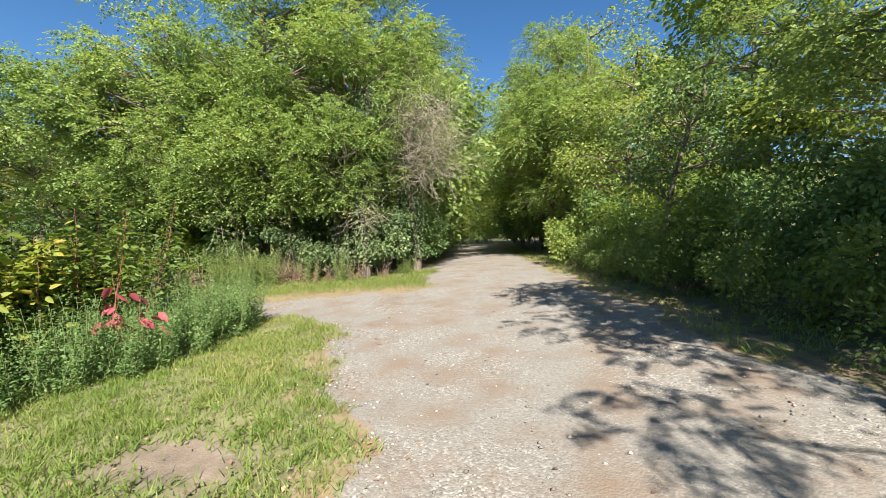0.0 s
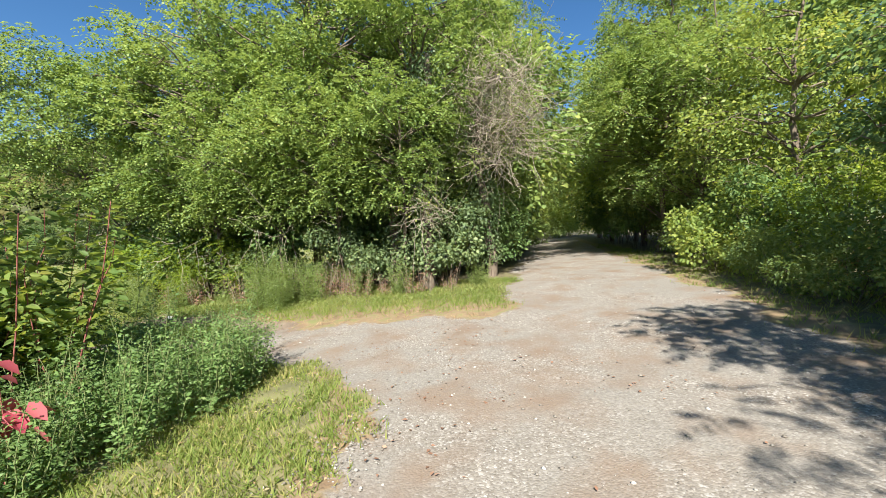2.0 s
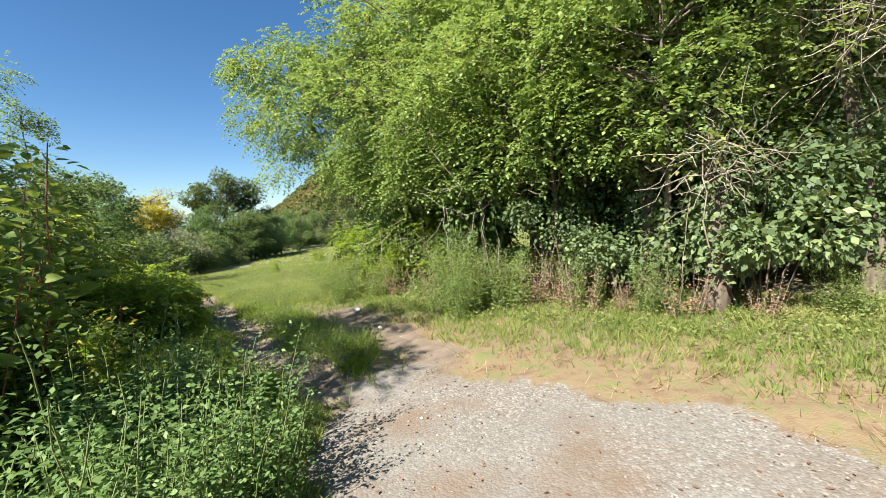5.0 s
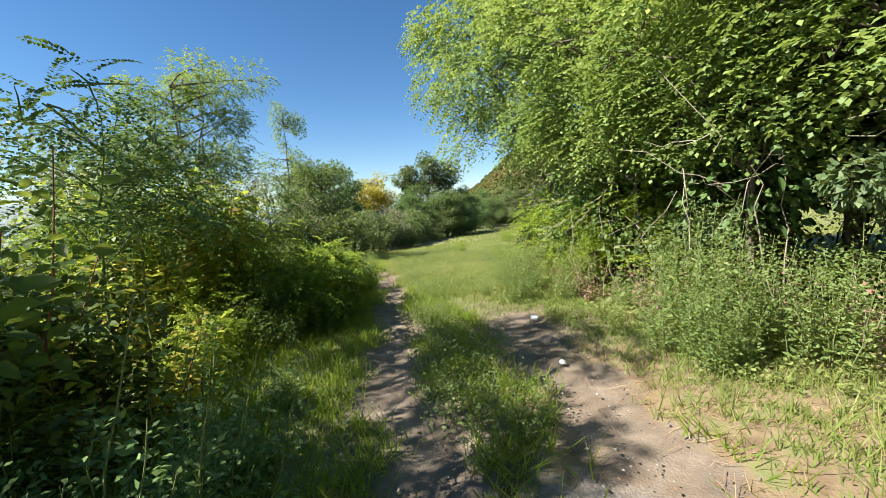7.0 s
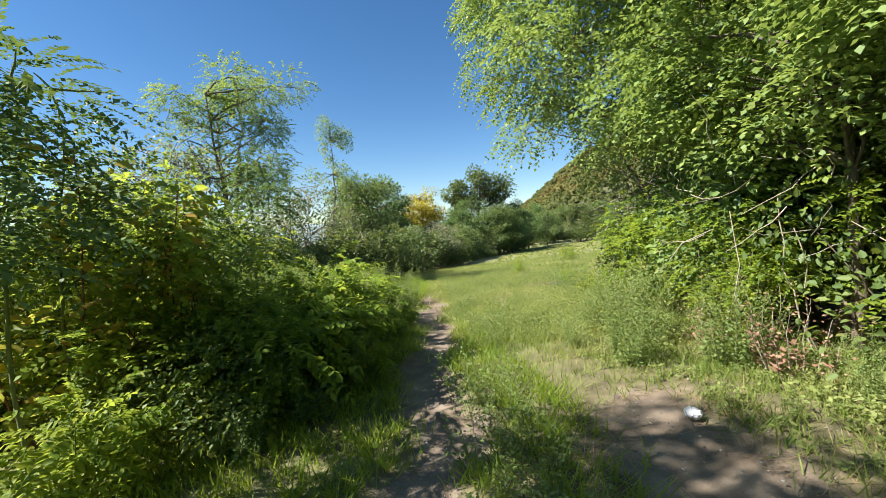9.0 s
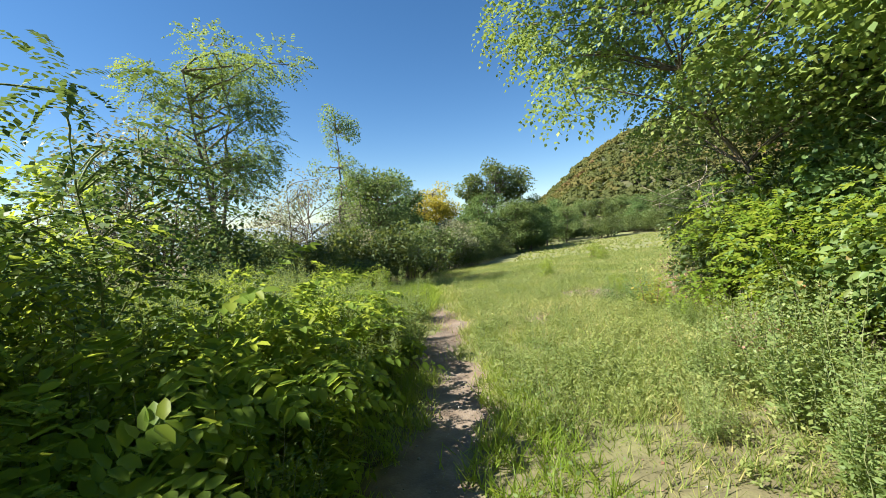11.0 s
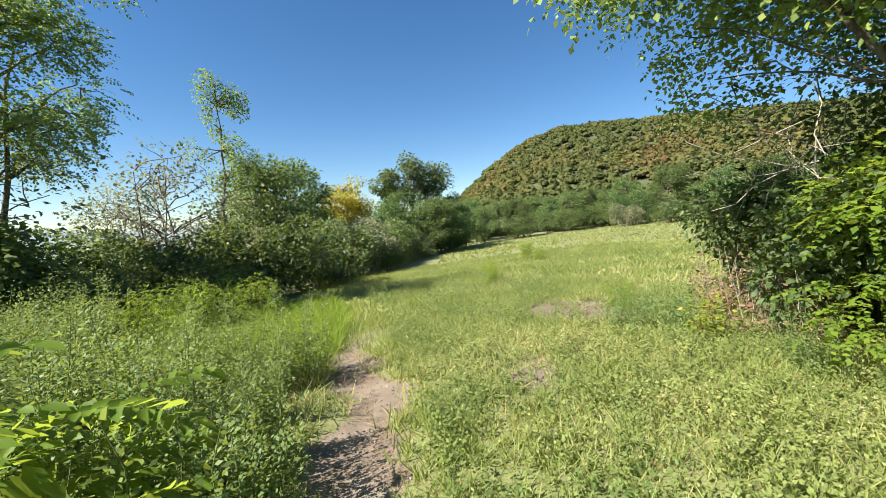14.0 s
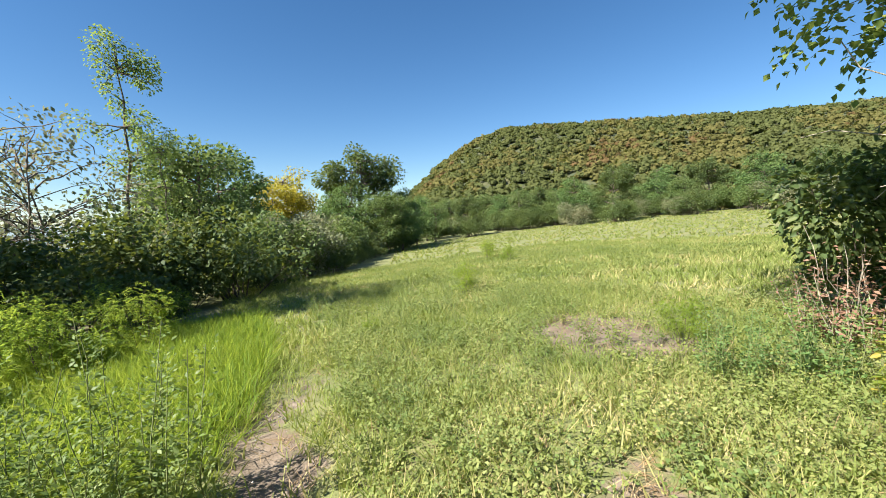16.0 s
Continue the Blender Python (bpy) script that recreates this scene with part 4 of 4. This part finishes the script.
for x, y, a, s in [(-1.8, 12.0, 30, 0.7), (-7.0, 11.8, 100, 1.1), (-3.9, 11.7, 60, 1.0), (-4.9, 11.9, 10, 1.2), (-2.6, 11.8, 300, 0.9), (-8.2, 11.8, 170, 1.0), (-3.3, 11.9, 200, 0.7), (-9.3, 12.0, 250, 0.8), (-6.0, 12.2, 120, 1.1), (-11.4, 12.4, 90, 0.8), (-14.3, 14.1, 40, 1.3), (-14.9, 14.6, 140, 1.3), (-13.8, 14.0, 240, 1.1), (-15.4, 14.9, 300, 1.0)]:
    again(wd, x, y, a, s)
lw = [place(herb("low_weed", 94 + k, 0.34, 0.3, 12, 22, m, "low leafy green weed in the grass", leaflet=0.05, wide=0.3, stem_r=0.003), *xy) for k, (m, xy) in enumerate([(MUGWORT, (-5.3, 8.75)), (GRASS, (-14.6, 10.6))])]
for k in range(22):
    x = -5.1 - 0.2 * k
    again(lw[0], x, 8.45 + (-(x + 5.0)) * 0.19 + 0.22 * math.sin(k * 2.1), 50 * k, 0.9 + 0.22 * math.sin(k))
for k, (x, y, a, s) in enumerate(spots(8, 200, -24, -10.5, 9.6, 15.5, 0.42, lambda x, y: y > 8.0 + (-(x + 5.0)) * 0.16 + 0.5 and y < 13.5 - 0.2 * (x + 12))):
    again(lw[k % 2], x, y, a, s * 0.85)
for x, y, s in [(-21.5, 14.4, 0.75), (-30, 21, 0.9), (-33, 23, 0.8), (-27, 20, 0.7), (-16.2, 13.9, 0.55), (-19.5, 11.5, 0.3)]:
    again(sb, x, y, x * 40, s * 0.4)
# shrubs left of the track: low boughs in the sun and shade
for x, y, a, s in [(-8.4, 7.1, 250, 0.6), (-9.1, 7.5, 30, 0.85), (-10.0, 7.7, 120, 0.9)]:
    again(ne[0], x, y, a, s)

# ---- trees and hedge beyond the meadow ----
fh = [place(shrub("hedge_shrub", 100 + k, 3.4, 2.2, 4200, m, lab, leaflet=0.15, wide=0.4, lobes=12, stem_r=0.03), *xy)
      for k, (m, lab, xy) in enumerate([(OAK, "dark hedge shrub along the meadow", (-29, 10.0)), (HEDGEGREEN, "green hedge shrub along the meadow", (-33, 11.5)), (SILVER, "brownish grey hedge shrub along the meadow", (-60, 24.0))])]
hedge = [(-25.8, 6.6), (-28.6, 7.2), (-26, 3.0), (-31.5, 9.5), (-35, 13.0), (-37.5, 14.2), (-40, 15.6), (-43, 17.0), (-47, 19.5), (-51, 21.5), (-55, 25.0), (-60, 28.0), (-65, 31.0), (-32, 6), (-36, 9), (-41, 11), (-46, 14), (-23, 2.0), (-21, -1.0),
         (-50, 16), (-55, 18), (-29, 2.5), (-33, 2), (-38, 3), (-44, 5), (-24, -3), (-71, 35.0)]
for k, (x, y) in enumerate(hedge):
    again(fh[(0, 0, 1, 0, 2)[k % 5]], x, y, 77 * k, 0.8 + 0.35 * ((k * 37) % 10) / 10)
    again(fh[0], x + 0.9, y + 1.3, 41 * k, 0.42 + 0.12 * math.sin(k * 1.9))
sp = place(tree("locust_tree", 110, 7.4, 1.9, 2.6, 34, 95, LOCUST, "slender sparse locust tree, airy crown, against the sky", leaflet=0.055, spray=0.24, cr=0.6, stems=3, trunk_r=0.09, shape=0.1), -24.6, 2.9)
sp.scale = (1.52, 1.52, 1.52)
gy = place(tree("thorn_tree", 111, 5.2, 2.4, 1.0, 44, 60, SILVER, "sparse greyish thorn tree with thinning leaves", pinnate=False, leaflet=0.12, cr=0.9, stems=4, trunk_r=0.06), -25.0, -1.6, 0, 1.3)
again(ne[1], -15.4, 13.2, 30, 0.75)
again(ne[1], -15.0, 13.6, 130, 0.9)
again(gy, -28.5, -3.6, 100, 1.3)
again(gy, -22.6, 1.4, 50, 1.35)
again(gy, -30.0, 4.8, 200, 1.25)
again(gy, -31.5, 3.0, 300, 1.05)
again(fh[2], -21.0, 1.0, 30, 0.6)
again(fh[2], -44.5, 13.6, 130, 1.35)
again(fh[2], -46.0, 15.4, 230, 1.3)
again(fh[2], -48.0, 17.2, 330, 1.4)
again(fh[0], -20.5, 3.4, 80, 0.5)
again(fh[1], -22.8, 4.6, 180, 0.55)
slim = place(tree("poplar_tree", 112, 12.2, 1.5, 2.0, 40, 85, LOCUST, "tall thin tree with a tufted top and bare upper stem", pinnate=False, leaflet=0.15, cr=0.6, trunk_r=0.12, stems=1,
                  flat=0.95, tiers=[(9.6, 12.1, 0.75, -0.4), (6.4, 8.6, 1.7, 0.0), (9.8, 11.4, 0.6, 0.7), (6.0, 9.4, 1.3, -0.4), (3.2, 6.2, 1.6, 0.3)]), -37.4, 6.1)
again(slim, -38.0, 7.3, 140, 0.66)
fa = tree("oak_tree", 113, 10.0, 3.6, 1.0, 52, 190, OAK, "dark broad oak at the meadow's end", pinnate=False, leaflet=0.24, cr=1.0, trunk_r=0.25, flat=0.8, tiers=[(6.4, 9.8, 1.9, 0.2), (5.8, 7.8, 1.5, -2.0), (5.8, 8.4, 1.5, 2.0), (2.0, 6.5, 3.2, 0.0)])
place(fa, -56, 23.0, 0, (9.0 - H(-56, 23)) / 10.0)
fb = tree("yellow_tree", 114, 10.0, 3.4, 0.6, 44, 200, YELLOW, "tree turned bright autumn yellow", pinnate=False, leaflet=0.24, cr=1.3, trunk_r=0.2)
place(fb, -54, 15.2, 0, (6.3 - H(-54, 15.2)) / 10.0)
fc = tree("ash_tree", 115, 10.0, 3.4, 0.6, 46, 200, LOCUST_DARK, "full green tree at the meadow's end", pinnate=False, leaflet=0.25, cr=1.4, trunk_r=0.2)
place(fc, -47.0, 9.5, 0, (7.4 - H(-47, 9.5)) / 10.0)
fd = tree("locust_tree", 116, 10.0, 3.4, 0.6, 46, 200, HEDGEGREEN, "light green tree at the meadow's end", pinnate=False, leaflet=0.25, cr=1.4, trunk_r=0.2)
place(fd, -60, 27.5, 0, 0.72)
for v, x, y, top in [(fd, -41.5, 8.4, 7.4), (fc, -53.5, 21.5, 5.4), (fd, -51.5, 24.0, 4.6), (fc, -57, 27.5, 5.0), (fc, -50.5, 19.0, 4.0), (fc, -50, 11, 5.0), (fc, -52.5, 26, 3.2), (fc, -64, 33, 4.2), (fd, -68, 38, 4.0), (fd, -61, 30, 3.2), (fb, -52, 13.5, 5.0), (fd, -44, 7, 5.2), (fc, -58, 20, 4.6), (fc, -75, 40, 5.5), (fd, -82, 36, 5.5)]:
    topped(v, 10.0, x, y, top, x * 31)
for k in range(34):
    yaw = 63 - k * 2.5
    r = 76 + 9 * math.sin(k * 2.3) + (6 if k % 2 else 0) + max(0, k - 12) * 0.8
    a = radians(yaw)
    again((fc, fd, fa, fd)[k % 4], HUB[0] - math.sin(a) * r, HUB[1] + math.cos(a) * r, 61 * k, 0.72 + 0.25 * math.sin(k * 1.7) ** 2, -0.3)
    for j in range(2):
        b = radians(yaw - 1.25 * j + 0.3)
        q = r - 3.5 + 1.2 * math.sin(k * 3.1 + j)
        again(fh[(0, 1, 0, 2, 0)[(k + 2 * j) % 5]], HUB[0] - math.sin(b) * q, HUB[1] + math.cos(b) * q, 83 * k + 50 * j, 1.0 + 0.35 * math.sin(k * 2.9 + 2 * j) ** 2, -0.2)

# ---- grass, straw, stones ----
def bare(x, y):
    g, d, dr, me = zones(x, y)
    return 1 - np.maximum(g, d)


grass("verge_grass", 201, (-5.2, -0.4, 1.6, 8.6), 95000, 0.04, 0.12, 0.006, SHORTGRASS, "short green grass on the lane's verge",
      lambda x, y: bare(x, y) ** 2 * (0.35 + 0.65 * (np.sin(x * 3.1) * np.sin(y * 2.7 + x) > -0.5)))
grass("strip_grass", 202, (-12.5, 0.6, 8.8, 13.5), 95000, 0.05, 0.18, 0.005, SHORTGRASS, "green and yellowed grass at the thicket's foot",
      lambda x, y: bare(x, y) ** 2 * step(y, 9.3, 10.5) * (0.5 + 0.5 * step(y, 9.8, 11.0)))
grass("track_grass", 203, (-12.5, -3.6, 6.0, 9.8), 42000, 0.06, 0.24, 0.006, LUSH, "rank green grass beside the tracks", lambda x, y: bare(x, y) ** 2 * step(-x, 3.9, 5.0))
grass("meadow_grass", 204, (-20.5, -10.5, 8.4, 16.5), 140000, 0.05, 0.19, 0.006, GRASS, "long light green meadow grass",
      lambda x, y: bare(x, y) ** 1.5 * (0.55 + 0.45 * (np.sin(x * 1.9 + y) * np.sin(y * 1.3 - x * 0.6) > -0.25)))
grass("meadow_grass", 205, (-34, -19.5, 9.5, 30), 90000, 0.08, 0.22, 0.014, GRASS, "long light green meadow grass")
grass("meadow_grass", 206, (-66, -4, 15, 80), 90000, 0.1, 0.24, 0.035, GRASS, "meadow grass farther off", lambda x, y: ((y > 9 - 0.42 * (x + 14)) & (y > 17)) * 1.0 * ((x < -17) | (y > 24 + 0.4 * (x + 17))))
grass("meadow_grass", 211, (-19.6, -13, 15.5, 30), 36000, 0.08, 0.22, 0.012, GRASS, "long light green meadow grass")
grass("lush_grass", 207, (-23.5, -16.8, 5.8, 10.2), 60000, 0.14, 0.4, 0.007, LUSH, "tall bright green grass beside the path", lambda x, y: bare(x, y) ** 3 * (y < 8.0 - (x + 5) * 0.16 - 0.25))
grass("dry_straw", 208, (-8.5, 0.3, 9.0, 12.2), 17000, 0.05, 0.2, 0.003, STRAW, "flattened dry straw on the ground", lambda x, y: bare(x, y) * step(11.8 - y, 0, 1), lean=3.5)
grass("dry_straw", 209, (-24, -10.5, 9.5, 16), 9000, 0.08, 0.24, 0.003, STRAW, "dry straw among the meadow grass", lean=1.6)
grass("lane_edge_grass", 210, (2.6, 4.6, 0.5, 26), 12000, 0.05, 0.16, 0.006, SHORTGRASS, "grass along the lane's shaded edge", lambda x, y: bare(x, y) ** 2)


def leafy_cover(name, seed, box, n, leaf, lo, hi, material, label, keep=None):
    """Low broad-leaved weeds: tufts of small leaves on short stems."""
    rng = np.random.default_rng(seed)
    x, y = rng.uniform(box[0], box[1], n), rng.uniform(box[2], box[3], n)
    if keep is not None:
        m = rng.uniform(0, 1, n) < keep(x, y)
        x, y = x[m], y[m]
    top = rng.uniform(lo, hi, len(x)) * (0.75 + 0.35 * np.sin(x * 2.1 + 1) * np.sin(y * 2.6))
    k = 15
    x, y, top = np.repeat(x, k), np.repeat(y, k), np.repeat(top, k)
    f = rng.uniform(0.15, 1, len(x))
    a = rng.uniform(0, 2 * np.pi, len(x))
    o = np.stack([np.cos(a), np.sin(a)], -1) * (top * 0.3 * rng.uniform(0, 1, len(x)))[:, None]
    B = np.stack([x + o[:, 0], y + o[:, 1], height(x, y) + top * f], -1)
    D = unit(np.stack([np.cos(a), np.sin(a), rng.normal(0.35, 0.4, len(x))], -1))
    L = leaf * rng.uniform(0.6, 1.3, len(x))
    me = leaf_mesh(blades(B, D, L, L * 0.3, rng, 0.2, 1.2), name)
    me.materials.append(material)
    return tagged(new(name, me), label, "weeds", kind="stuff")


leafy_cover("meadow_weeds", 241, (-21, -10.5, 9.2, 16.5), 12000, 0.031, 0.09, 0.24, MEADOWWEED, "low small-leaved green weeds among the meadow grass",
            lambda x, y: bare(x, y) ** 2 * (y > 8.5 - (x + 5) * 0.16) * (0.3 + 0.7 * (np.sin(x * 1.3 + 0.6 * y) * np.sin(y * 1.7 - 0.4 * x) > -0.35)))
leafy_cover("meadow_weeds", 242, (-34, -20, 10.5, 26), 8000, 0.05, 0.08, 0.2, MEADOWWEED, "low small-leaved green weeds among the meadow grass", lambda x, y: (y > 9.5 - 0.3 * (x + 16)) * 1.0)
leafy_cover("verge_weeds", 243, (-5.2, -1.0, 1.8, 8.0), 1800, 0.02, 0.03, 0.09, SHORTGRASS, "clover and plantain leaves in the short verge grass", lambda x, y: bare(x, y) ** 2)
leafy_cover("strip_weeds", 244, (-12.0, 0.2, 9.6, 12.6), 2400, 0.038, 0.05, 0.2, MEADOWWEED, "low green weeds along the thicket's foot", lambda x, y: bare(x, y) ** 2 * step(y, 10.2, 11.4))


def litter_leaves(name, seed, box, n, size, material, label, keep=None):
    rng = np.random.default_rng(seed)
    x, y = rng.uniform(box[0], box[1], n), rng.uniform(box[2], box[3], n)
    if keep is not None:
        m = rng.uniform(0, 1, n) < keep(x, y)
        x, y = x[m], y[m]
    n = len(x)
    B = np.stack([x, y, height(x, y) + 0.012], -1)
    a = rng.uniform(0, 2 * np.pi, n)
    D = unit(np.stack([np.cos(a), np.sin(a), rng.normal(0.05, 0.12, n)], -1))
    L = size * rng.uniform(0.6, 1.4, n)
    me = leaf_mesh(blades(B, D, L, L * 0.3, rng, 0.3, 3.0), name)
    me.materials.append(material)
    tagged(new(name, me), label, "fallen leaves", kind="stuff")


litter_leaves("fallen_leaves", 220, (-1.5, 5.0, 1, 26), 4200, 0.036, DEAD, "brown fallen leaves on the lane", lambda x, y: 0.05 + 0.88 * step(np.abs(x - road_mid(y)), 1.3, 2.1))
litter_leaves("fallen_leaves", 221, (-16, -1, 7.0, 12.2), 1100, 0.028, DEAD, "brown fallen leaves on the tracks")
litter_leaves("fallen_leaves", 222, (-4.5, 0.0, 1.6, 9.0), 1000, 0.04, STRAW, "pale fallen leaves on the verge", lambda x, y: bare(x, y) ** 2)
litter_leaves("fallen_leaves", 223, (-5.0, 1.5, 6.0, 9.6), 1000, 0.024, DEAD, "brown leaf litter on the gravel", lambda x, y: 0.15 + 0.85 * (np.sin(x * 2.1) * np.sin(y * 3.0 + x) > 0.25))


def pebbles(name, seed, box, n, lo, hi, label, keep):
    rng = np.random.default_rng(seed)
    x, y = rng.uniform(box[0], box[1], n), rng.uniform(box[2], box[3], n)
    m = rng.uniform(0, 1, n) < keep(x, y)
    x, y = x[m], y[m]
    n = len(x)
    s = lo * (hi / lo) ** (rng.uniform(0, 1, n) ** 2.2)
    base = np.array([(1, 0, 0), (0.3, 0.9, 0.05), (-0.8, 0.55, 0), (-0.75, -0.6, 0.05), (0.35, -0.95, 0), (0.1, 0.05, 0.6), (0, 0, -0.5)])
    V = base[None] * rng.uniform(0.65, 1.25, (n, 7, 1)) * s[:, None, None]
    a = rng.uniform(0, 2 * np.pi, n)
    c, sn = np.cos(a)[:, None], np.sin(a)[:, None]
    V = np.stack([V[..., 0] * c - V[..., 1] * sn, (V[..., 0] * sn + V[..., 1] * c) * 0.8, V[..., 2]], -1)
    V += np.stack([x, y, height(x, y) + s * 0.12], -1)[:, None]
    f = np.array([(i, (i + 1) % 5, 5) for i in range(5)] + [((i + 1) % 5, i, 6) for i in range(5)])
    me = bpy.data.meshes.new(name)
    fill(me, V.reshape(-1, 3), (f[None] + 7 * np.arange(n)[:, None, None]).reshape(-1, 3))
    me.materials.append(STONE)
    tagged(new(name, me), label, "gravel", kind="stuff")


def stone_mat():
    m, n, l, b = mat("stone", 0.85)
    g = n.new("ShaderNodeNewGeometry")
    r = ramp(n, [(0.0, (0.13, 0.11, 0.09)), (0.5, (0.22, 0.2, 0.17)), (0.85, (0.29, 0.27, 0.24)), (1.0, (0.42, 0.4, 0.37))])
    l.new(g.outputs["Random Per Island"], r.inputs[0])
    l.new(r.outputs[0], b.inputs["Base Color"])
    return m


STONE = stone_mat()
pebbles("gravel", 230, (-5.0, 4.2, 1.4, 14), 16000, 0.004, 0.022, "loose pale gravel on the lane", lambda x, y: zones(x, y)[0] * (0.3 + 0.7 * (np.sin(x * 2.3 + 0.4 * y) > 0.1)))
pebbles("gravel", 231, (-19, -3, 7.0, 11.4), 8000, 0.004, 0.02, "loose stones on the dirt tracks", lambda x, y: zones(x, y)[1])
pebbles("gravel", 232, (-3.0, -0.3, 1.6, 7.5), 12000, 0.006, 0.022, "loose pale gravel along the lane's edge", lambda x, y: zones(x, y)[2])


def crumpled(name, seed, x, y, size, label):
    rng = np.random.default_rng(seed)
    bm = bmesh.new()
    bmesh.ops.create_icosphere(bm, subdivisions=3, radius=size)
    for v in bm.verts:
        k = 1 + 0.38 * noise.noise(v.co * (2.2 / size) + Vector((seed, 0, 0)))
        v.co = Vector((v.co.x * k * 1.15, v.co.y * k, v.co.z * k * 0.7)) + Vector(rng.normal(0, size * 0.05, 3))
    me = bpy.data.meshes.new(name)
    bm.to_mesh(me)
    bm.free()
    m, n, l, b = mat("crumpled_paper", 0.6)
    b.inputs["Base Color"].default_value = (0.6, 0.6, 0.6, 1)
    me.materials.append(m)
    ob = new(name, me)
    ob.location = (x, y, H(x, y) + size * 0.45)
    tagged(ob, label, "litter")


crumpled("paper_litter", 3, -7.9, 10.45, 0.055, "crumpled white paper lying on the dirt track")
crumpled("paper_litter", 5, -6.2, 9.75, 0.03, "small white crumpled scrap beside the track")
